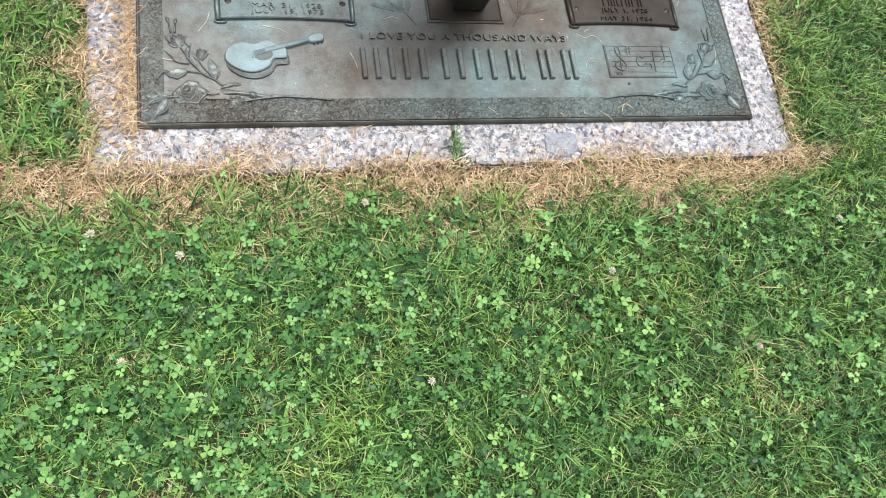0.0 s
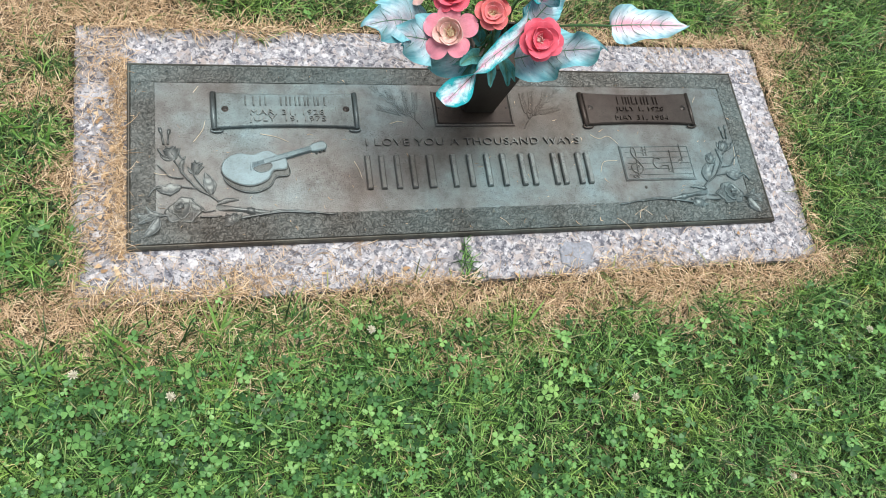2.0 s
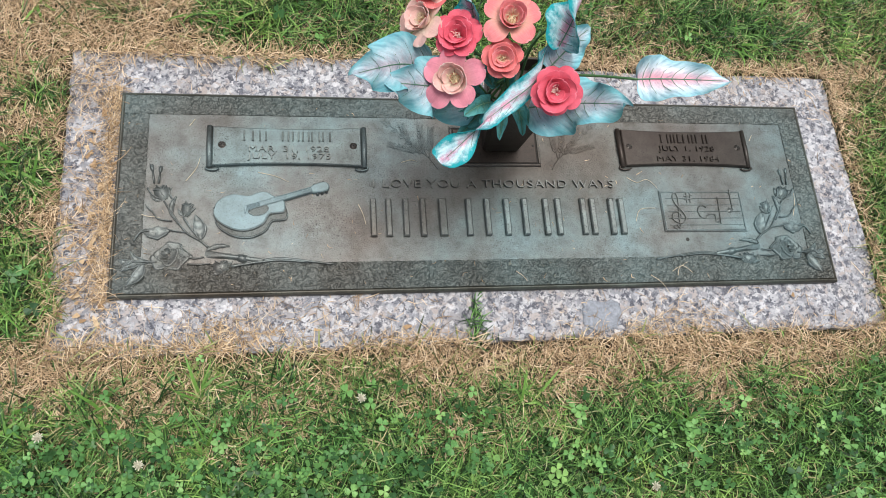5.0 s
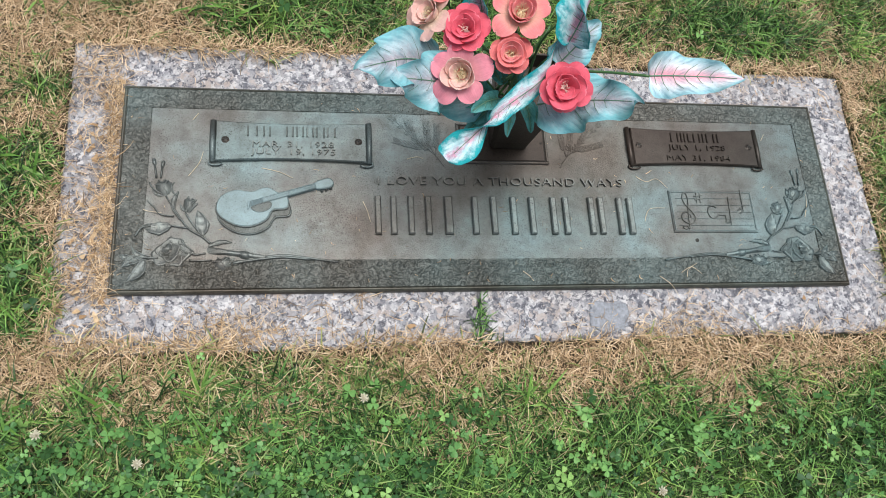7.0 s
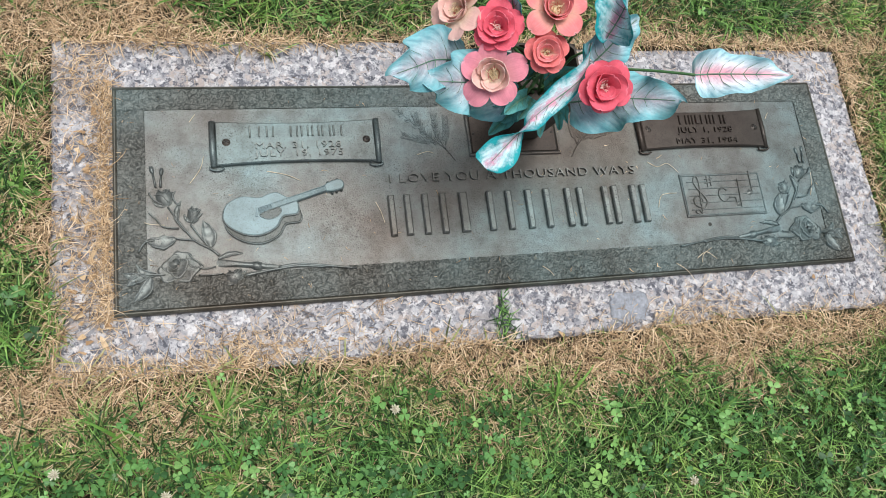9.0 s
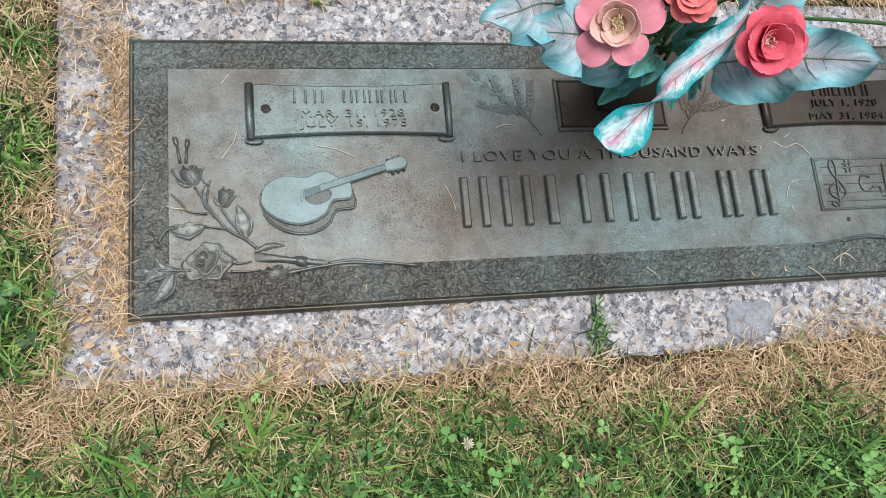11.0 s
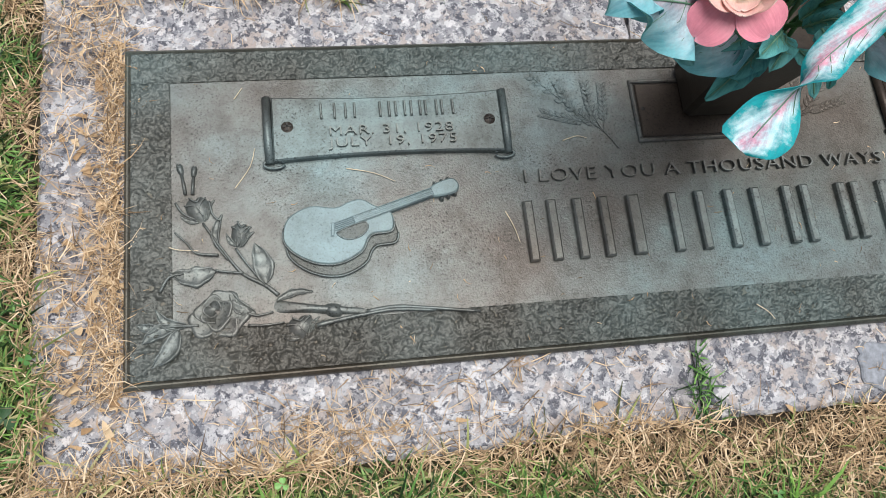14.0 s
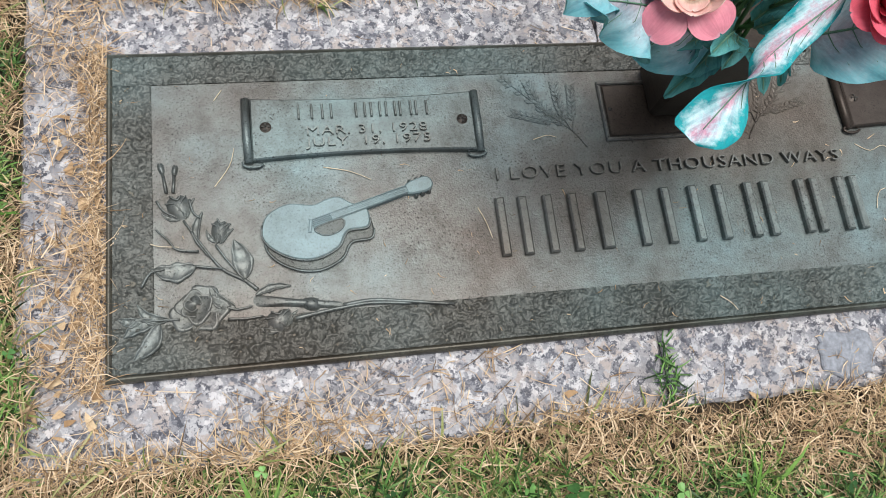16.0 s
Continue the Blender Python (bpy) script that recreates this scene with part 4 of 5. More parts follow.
def petal(parent, centre, frame3, turn, length, width, open_angle, cup, mat, rng, start=0.1, curl=0.25):
    """One rounded petal: narrow where it leaves the centre at open_angle from the flower's axis, broad and gently rolled at the tip, cupped across."""
    rows, uvs = [], []
    n, m = 11, 11
    turn += rng.uniform(-0.14, 0.14)
    length *= rng.uniform(0.92, 1.07)
    open_angle += rng.uniform(-0.12, 0.12)
    lean, ph = rng.uniform(-0.12, 0.12), rng.uniform(0, 6)
    ct, st = math.cos(turn), math.sin(turn)
    r, z = start * length, 0.0
    last = 0.0
    for i in range(n):
        t = 1 - (1 - i / (n - 1)) ** 1.6
        step, last = t - last, t
        ang = open_angle * (0.45 + 0.62 * t) + curl * max(0.0, t - 0.45) ** 2 * 4
        r += math.sin(ang) * length * step
        z += math.cos(ang) * length * step
        w = width * min(1.0, 0.30 + 1.05 * t ** 0.8) * math.sqrt(max(0.02, 1 - max(0.0, (t - 0.5) / 0.5) ** 2.6))
        row, ur = [], []
        for j in range(m):
            q = 2 * j / (m - 1) - 1
            side = w * q * 0.5
            notch = -0.05 * length * t ** 4 * math.exp(-(q / 0.25) ** 2)
            lift = cup * w * (q * q) * 0.5 * (1.1 - 0.6 * t) + lean * side + 0.030 * w * t * t * math.sin(ph + q * 4.5)
            rr = r + notch - lift * math.cos(ang)
            zz = z + lift * math.sin(ang)
            row.append(Vector(centre) + frame3 @ Vector((rr * ct - side * st, rr * st + side * ct, zz)))
            ur.append((t, (q + 1) / 2 + turn))
        rows.append(row)
        uvs.append(ur)
    return sheet("petal", rows, uvs, mat, parent, 0.0005)


def flower(place, axis, size, outer, inner, heart, seed, cupped=False, spin=0.0):
    rng = random.Random(seed)
    c = Vector(place) - ORIGIN
    fr = basis(axis)
    bm = bmesh.new()
    dome(bm, 0, 0, 0, size * 0.13, size * 0.13, size * 0.08, rings=4, sides=12)
    bmesh.ops.transform(bm, matrix=Matrix.Translation(c) @ fr.to_4x4(), verts=bm.verts)
    f = part("flower", bm, heart, bouquet, "", True)
    up = fr.col[2] * size
    if cupped:
        for k in range(5):
            petal(f, c - up * 0.02, fr, spin + k * 1.257, size * 0.60, size * 0.60, 1.40, 0.20, outer, rng, 0.10, 0.35)
        for k in range(4):
            petal(f, c + up * 0.02, fr, spin + 0.55 + k * 1.571, size * 0.52, size * 0.62, 0.92, 0.42, outer, rng, 0.14, 0.30)
        for k in range(3):
            petal(f, c + up * 0.04, fr, spin + 0.2 + k * 2.094, size * 0.44, size * 0.58, 0.55, 0.55, inner, rng, 0.18, 0.15)
        for k in range(2):
            petal(f, c + up * 0.05, fr, spin + 1.3 + k * 3.0, size * 0.34, size * 0.34, 0.50, 0.6, inner, rng, 0.12, 0.1)
    else:
        for k in range(5):
            petal(f, c, fr, spin + k * 1.257, size * 0.66, size * 0.56, 1.50, 0.12, outer, rng, 0.12, 0.30)
        for k in range(5):
            petal(f, c + up * 0.02, fr, spin + 0.6 + k * 1.257, size * 0.40, size * 0.44, 0.50, 0.55, inner, rng, 0.42, 0.15)
        for k in range(3):
            petal(f, c + up * 0.03, fr, spin + 0.2 + k * 2.094, size * 0.34, size * 0.36, 0.42, 0.6, inner, rng, 0.34, 0.1)
    for k in range(14):
        a, r = k * 2.4, size * (0.02 + 0.012 * (k % 4))
        p0 = Vector((r * math.cos(a), r * math.sin(a), size * 0.04))
        p1 = Vector((2.4 * r * math.cos(a + 0.3), 2.4 * r * math.sin(a + 0.3), size * 0.24))
        p2 = p1 + Vector((rng.uniform(-1, 1), rng.uniform(-1, 1), 0.1)) * size * 0.08
        bm = bmesh.new()
        tube(bm, [c + fr @ p for p in (p0, p1, p2)], size * 0.006, size * 0.007, 5)
        part("stamen", bm, heart, f)
    # stalk down into the vase
    bm = bmesh.new()
    tube(bm, spline([c - fr.col[2] * 0.002, c - fr.col[2] * 0.035 - Vector((0, 0, 0.01)), (0.018 + rng.uniform(-0.02, 0.02), 0.018 + rng.uniform(-0.02, 0.02), -0.04)], 5), 0.0018, 0.0022, 6)
    part("stalk", bm, M_STEM, f, smooth=True)
    return f


def cloth_leaf(path, width, normal, mat, twist=(0.0, 0.0), fold=0.15, wave=0.006, seed=1, profile=0.55, veins=5, name="leaf", vein_mat=None, blunt=False, quilt=0.10):
    """A cloth leaf along a smooth path, with folded halves, wavy edges, a midrib and side veins."""
    rng = random.Random(seed)
    line = spline([Vector(p) - ORIGIN for p in path], 10 if width > 0.03 else 5)
    n, m = len(line), 13
    ph = rng.uniform(0, 6)
    rows, uvs, mids, sides = [], [], [], []
    for i, p in enumerate(line):
        t = i / (n - 1)
        d = (line[min(i + 1, n - 1)] - line[max(i - 1, 0)]).normalized()
        nn = Vector(normal)
        nn = (nn - d * nn.dot(d)).normalized()
        s = d.cross(nn)
        a = twist[0] + (twist[1] - twist[0]) * t
        s, nn = s * math.cos(a) + nn * math.sin(a), nn * math.cos(a) - s * math.sin(a)
        w = width * 0.5 * max(0.02, (math.sin(math.pi * min(1, t ** profile * 0.985 + 0.012))) ** 0.75)
        if blunt:
            w = width * 0.5 * (0.6 + 0.4 * t) * (1 - 0.22 * math.exp(-((t - 0.7) / 0.09) ** 2) - 0.2 * math.exp(-((t - 0.41) / 0.09) ** 2)) * math.sqrt(max(0.03, 1 - max(0.0, (t - 0.93) / 0.07) ** 3))
        row, ur = [], []
        for j in range(m):
            q = 2 * j / (m - 1) - 1
            h = fold * w * (abs(q) ** 1.3) + wave * abs(q) ** 2 * math.sin(ph + t * 14 + (2.0 if q > 0 else 0)) + quilt * w * abs(q) ** 0.6 * abs(math.sin(math.pi * (veins * (t - 0.16 * abs(q)) + 0.3))) ** 0.7
            back = -0.22 * abs(q) ** 1.5 * w * max(0.0, 1 - t / 0.35)
            row.append(p + s * (w * q * (1 + 0.05 * math.sin(t * 13 + ph + q) + 0.035 * math.sin(t * 31 + ph * 2))) + nn * h + d * back)
            ur.append((t, abs(q) * 0.85 + 0.15 * max(0, t * 2 - 1)))
        rows.append(row)
        uvs.append(ur)
        mids.append(p + nn * 0.0006)
        sides.append((s, nn, w, d))
    lf = sheet(name, rows, uvs, mat, bouquet, 0.0003)
    vm = vein_mat or M_VEIN
    bm = bmesh.new()
    tube(bm, mids[: int(n * 0.93)], 0.0010, 0.0004, 6)
    part("midrib", bm, vm, lf, smooth=True)
    for k in range(veins):
        i = int(n * (0.12 + 0.62 * k / max(1, veins)))
        for sg in (-1, 1):
            pts = []
            for u in (0.0, 0.33, 0.66):
                ii = min(n - 1, i + int(round(u * n * 0.14)))
                jj = int(round((m - 1) / 2 + sg * u * (m - 1) / 2))
                pts.append(rows[ii][jj] + sides[ii][1] * 0.0004)
            bm = bmesh.new()
            tube(bm, pts, 0.0005, 0.0002, 5)
            part("vein", bm, vm, lf)
    return lf


# flowers
flower((-0.111, 0.010, 0.287), AWAY + Vector((-0.15, -0.05, 0)), 0.058, M_PINK, M_CREAM, M_STAMEN, 11, False, 0.35)
flower((-0.060, 0.018, 0.318), AWAY + Vector((0.05, 0.1, 0.1)), 0.042, M_CORAL, M_PEACH, M_STAMEN, 12, True, 0.4)
flower((-0.003, -0.025, 0.322), AWAY + Vector((0.15, 0, 0)), 0.053, M_RED, M_RED, M_STAMEN_PALE, 13, True, 0.9)
flower((-0.109, 0.051, 0.312), AWAY + Vector((-0.05, 0.25, 0.1)), 0.050, M_RED, M_RED, M_STAMEN_PALE, 14, True, 0.2)
flower((-0.050, 0.057, 0.339), AWAY + Vector((0.1, 0.3, 0.1)), 0.054, M_PEACH, M_PEACH, M_STAMEN, 15, False, 0.1)
flower((-0.145, 0.077, 0.302), AWAY + Vector((-0.5, 0.4, 0)), 0.052, M_CREAM, M_CREAM, M_STAMEN, 16, False, 0.6)
flower((-0.127, 0.104, 0.316), AWAY + Vector((-0.3, 0.9, 0.2)), 0.052, M_CORAL, M_RED, M_STAMEN, 17, True, 0.5)

# broad leaves
cloth_leaf(((-0.131, 0.042, 0.258), (-0.174, 0.027, 0.288), (-0.208, 0.001, 0.318), (-0.236, -0.013, 0.326)), 0.070, AWAY, M_LEAF_AQUA, fold=-0.12, seed=3, wave=0.012)
cloth_leaf(((-0.078, 0.008, 0.228), (-0.121, 0.008, 0.264), (-0.164, 0.000, 0.288), (-0.200, -0.010, 0.304)), 0.078, AWAY, M_LEAF_AQUA, fold=-0.15, seed=4, veins=6, wave=0.013)
cloth_leaf(((-0.018, -0.018, 0.270), (0.014, -0.030, 0.302), (0.043, -0.047, 0.334), (0.067, -0.063, 0.360)), 0.072, AWAY + Vector((0.15, 0.1, 0.3)), M_LEAF_AQUA, fold=-0.14, wave=0.014, seed=5, veins=6)
cloth_leaf(((0.072, -0.044, 0.382), (0.095, -0.047, 0.389), (0.136, -0.052, 0.397), (0.168, -0.056, 0.402)), 0.048, AWAY + Vector((0.2, 0.1, 0.2)), M_LEAF_PINK, fold=0.05, wave=0.008, seed=6, profile=0.55, veins=6)
cloth_leaf(((-0.005, 0.006, 0.322), (0.009, 0.016, 0.339), (0.023, 0.028, 0.352), (0.038, 0.038, 0.358)), 0.044, AWAY, M_LEAF_AQUA, fold=0.2, seed=7)
cloth_leaf(((0.002, 0.022, 0.343), (0.009, 0.032, 0.365), (0.015, 0.044, 0.382), (0.022, 0.061, 0.400)), 0.048, AWAY + Vector((0.6, 0, 0)), M_LEAF_TWIST, (0.0, 2.8), 0.8, 0.003, 8, 0.7)
cloth_leaf(((-0.088, 0.062, 0.316), (-0.092, 0.076, 0.328), (-0.097, 0.092, 0.340), (-0.103, 0.110, 0.350)), 0.036, AWAY, M_LEAF_TWIST, (0.2, 1.8), 0.6, 0.003, 9, 0.7)
# long twisted leaf that hangs over the front
cloth_leaf(((-0.012, 0.020, 0.335), (-0.026, -0.016, 0.329), (-0.066, -0.042, 0.307), (-0.088, -0.058, 0.299), (-0.112, -0.079, 0.291), (-0.136, -0.101, 0.284)), 0.039, AWAY, M_LEAF_TWIST, (5.2, -0.75), 0.3, 0.003, 10, 1.0, 7, blunt=True)
# stem that carries the outlying leaf
bm = bmesh.new()
tube(bm, spline([Vector(p) - ORIGIN for p in ((-0.015, 0.030, 0.235), (0.000, 0.002, 0.310), (0.034, -0.022, 0.352), (0.072, -0.044, 0.382))], 6), 0.0017, 0.0015, 7)
part("stem", bm, M_STEM, bouquet, smooth=True)

# small teal leaflets and green stalks low in the bouquet
leafrng = random.Random(31)
for k in range(13):
    a = 2 * math.pi * k / 13 + leafrng.uniform(-0.2, 0.2)
    r = leafrng.uniform(0.035, 0.062)
    b = Vector((-0.042 + 0.4 * r * math.cos(a), 0.020 + 0.4 * r * math.sin(a), leafrng.uniform(0.215, 0.245)))
    e = Vector((-0.055 + 1.15 * r * math.cos(a), 0.012 + 1.1 * r * math.sin(a), leafrng.uniform(0.205, 0.275)))
    cloth_leaf((b, b.lerp(e, 0.5) + Vector((0, 0, 0.008)), e), leafrng.uniform(0.014, 0.022), AWAY, M_LEAF_GREEN, (0, leafrng.uniform(-0.5, 0.5)), 0.2, 0.002, 40 + k, 0.7, 3, "leaflet")
for x, y, z in ((-0.085, -0.014, 0.212), (-0.094, -0.020, 0.190), (-0.078, -0.012, 0.200), (-0.060, 0.000, 0.218)):
    b = Vector((-0.060, 0.010, 0.230))
    e = Vector((x, y, z))
    cloth_leaf((b, b.lerp(e, 0.5) + Vector((0, -0.004, 0.004)), e), 0.024, AWAY, M_LEAF_GREEN, (0, 0.2), 0.15, 0.003, int(1000 * z), 0.7, 3, "leaflet")
for k in range(9):
    bm = bmesh.new()
    top = Vector((leafrng.uniform(-0.09, 0.03), leafrng.uniform(0.0, 0.08), leafrng.uniform(0.27, 0.33)))
    tube(bm, spline([Vector((leafrng.uniform(-0.05, 0.0), leafrng.uniform(0.02, 0.06), 0.18)) - ORIGIN, top.lerp(Vector((-0.03, 0.04, 0.25)), 0.5) - ORIGIN, top - ORIGIN], 5), 0.002, 0.0014, 6)
    part("stem", bm, M_STEM, bouquet, smooth=True)


# ---- lawn ----
rs = np.random.RandomState(7)
X0, X1, Y0, Y1 = -1.15, 1.35, -1.15, 0.75


def value_noise(x, y, scale, seed):
    """Smooth noise from 0 to 1 on arrays."""
    g = np.random.RandomState(seed).rand(64, 64)
    u, v = x * scale + 20, y * scale + 20
    i, j = np.floor(u).astype(int), np.floor(v).astype(int)
    fu, fv = u - i, v - j
    fu, fv = fu * fu * (3 - 2 * fu), fv * fv * (3 - 2 * fv)
    a, b, c, d = g[i % 64, j % 64], g[(i + 1) % 64, j % 64], g[i % 64, (j + 1) % 64], g[(i + 1) % 64, (j + 1) % 64]
    return (a * (1 - fu) + b * fu) * (1 - fv) + (c * (1 - fu) + d * fu) * fv


def fbm(x, y, scale, seed):
    return (value_noise(x, y, scale, seed) + 0.5 * value_noise(x, y, scale * 2.1, seed + 1) + 0.25 * value_noise(x, y, scale * 4.3, seed + 2)) / 1.75


def edge_distance(x, y):
    return np.maximum(np.maximum(-0.637 - x, x - 0.640), np.maximum(-0.254 - y, y - 0.217))


def dryness(x, y):
    """How dead the turf is, 0 to 1: a scorched belt round the stone, widest in front of the right half and on the left."""
    n = fbm(x, y, 10.0, 3) - 0.5
    n2 = fbm(x, y, 28.0, 5) - 0.5
    depth = np.interp(x, (-0.9, -0.66, -0.56, -0.50, -0.28, -0.18, 0.0, 0.35, 0.48, 0.62, 0.72), (0.03, 0.055, 0.04, 0.010, 0.012, 0.06, 0.085, 0.09, 0.075, 0.045, 0.008))
    front = np.clip(1.5 - (-0.250 - y) / depth, 0, 1.3) * (y < -0.235) * np.clip((x + 0.95) / 0.12, 0, 1) * np.clip((0.80 - x) / 0.08, 0, 1)
    left = np.clip(1.5 - (-0.62 - x) / 0.13, 0, 1.2) * (x < -0.60) * np.clip((y + 0.35) / 0.05, 0, 1)
    for gx, gy, rx, ry in ((-0.672, -0.155, 0.06, 0.075), (-0.67, 0.03, 0.03, 0.04), (-0.66, 0.14, 0.03, 0.03), (-0.78, -0.02, 0.04, 0.06)):
        left = left - 1.9 * np.exp(-((x - gx) / rx) ** 2 - ((y - gy) / ry) ** 2)
    side = np.interp(x, (-0.62, -0.50, -0.42, 0.10, 0.18, 0.34, 0.42, 0.58, 0.70, 0.85), (1.0, 1.0, 0.05, 0.1, 0.5, 0.4, 0.05, 0.2, 0.55, 0.3))
    side = side * np.clip(1.6 - (y - 0.2) / 0.22, 0, 1) * np.clip((x + 1.0) / 0.15, 0, 1)
    left = left * np.clip((x + 1.0) / 0.15, 0, 1)
    back = np.clip(1.2 - (y - 0.215) / 0.03, 0, 0.9) * (y > 0.2) * np.clip((x + 0.85) / 0.12, 0, 1) * np.clip((0.80 - x) / 0.08, 0, 1) + side * (y > 0.2)
    right = np.clip(1.0 - (x - 0.635) / 0.035, 0, 0.8) * (x > 0.6) * (y > -0.27) + 0.6 * np.exp(-((x - 0.68) / 0.06) ** 2 - ((y - 0.16) / 0.08) ** 2)
    thin = 0.46 * np.exp(-((y + 0.315) / 0.055) ** 2) * np.clip((x + 0.66) / 0.1, 0, 1) * np.clip((0.2 - x) / 0.15, 0, 1)
    d = np.maximum.reduce([front, left, back, right, thin])
    d = np.where(d > 0.02, d + n * 1.0 + n2 * 0.5, 0)
    spots = np.clip((fbm(x, y, 7.0, 11) - 0.72) * 5, 0, 0.35)
    return np.clip(np.maximum(d, spots), 0, 1)


def height_at(x, y):
    e = edge_distance(x, y)
    return np.where(e < 0.004, 0.0015, -0.012 + 0.020 * np.clip(e / 0.25, 0, 1))


def blades(name, x, y, z, h, width, lean, azimuth, mat, label, category, droop=0.6, curl=0.3):
    """Narrow bent blades, all in one mesh."""
    n = len(x)
    w = width[:, None] * np.array([1.0, 0.9, 0.6])[None]
    ts = np.array([0.0, 0.38, 0.74, 1.0])
    ca, sa = np.cos(azimuth), np.sin(azimuth)
    co = np.zeros((n, 7, 3), np.float32)
    yaw2 = azimuth + rs.uniform(-1.6, 1.6, n)
    for k, t in enumerate(ts):
        ang = lean + droop * t
        out = h * t * np.sin(np.clip(ang, 0, 1.75))
        up = h * t * np.cos(np.clip(ang, 0, 1.62))
        cx, cy = x + out * (ca * (1 - t * curl) + np.cos(yaw2) * t * curl), y + out * (sa * (1 - t * curl) + np.sin(yaw2) * t * curl)
        cz = np.maximum(z + up, z * 0 + z)
        if k < 3:
            for s in (0, 1):
                q = (2 * s - 1) * w[:, k] * 0.5
                co[:, 2 * k + s, 0], co[:, 2 * k + s, 1], co[:, 2 * k + s, 2] = cx - sa * q, cy + ca * q, cz + 0.0004 * s
        else:
            co[:, 6, 0], co[:, 6, 1], co[:, 6, 2] = cx, cy, cz
    tri = np.array([[0, 1, 3], [0, 3, 2], [2, 3, 5], [2, 5, 4], [4, 5, 6]])
    idx = (tri[None] + (np.arange(n) * 7)[:, None, None]).reshape(-1)
    return raw_mesh(name, co.reshape(-1), idx, mat, label, category)


def raw_mesh(name, co, idx, mat, label, category):
    me = bpy.data.meshes.new(name)
    me.vertices.add(len(co) // 3)
    me.vertices.foreach_set("co", np.asarray(co, np.float32))
    me.loops.add(len(idx))
    me.loops.foreach_set("vertex_index", idx.astype(np.int32))
    f = len(idx) // 3
    me.polygons.add(f)
    me.polygons.foreach_set("loop_start", np.arange(0, 3 * f, 3, dtype=np.int32))
    me.polygons.foreach_set("loop_total", np.full(f, 3, np.int32))
    me.polygons.foreach_set("use_smooth", np.ones(f, bool))
    me.update()
    me.validate()
    me.materials.append(mat)
    ob = new(name, me)
    return tagged(ob, label, category, kind="stuff")


def scatter(n, keep):
    x, y = rs.uniform(X0, X1, n), rs.uniform(Y0, Y1, n)
    k = keep(x, y) > rs.rand(n)
    return x[k], y[k]


def rim_fade(x, y):
    """1 on the plot, falling to 0 along a wavering rim."""
    d = np.minimum(np.minimum(x - X0, X1 - x), np.minimum(y - Y0, Y1 - y)) - 0.14 * fbm(x, y, 4, 77)
    return np.clip(d / 0.12, 0, 1)


def outside(x, y):
    """Turf, which creeps unevenly over the rim of the stone, and thins out into the coarser lawn."""
    e = edge_distance(x, y)
    return ((e + 0.055 * (fbm(x, y, 11, 21) - 0.40) * np.where(x < 0, 1.0, 0.7)) > 0.0) & (rim_fade(x, y) > rs.rand(len(x)))


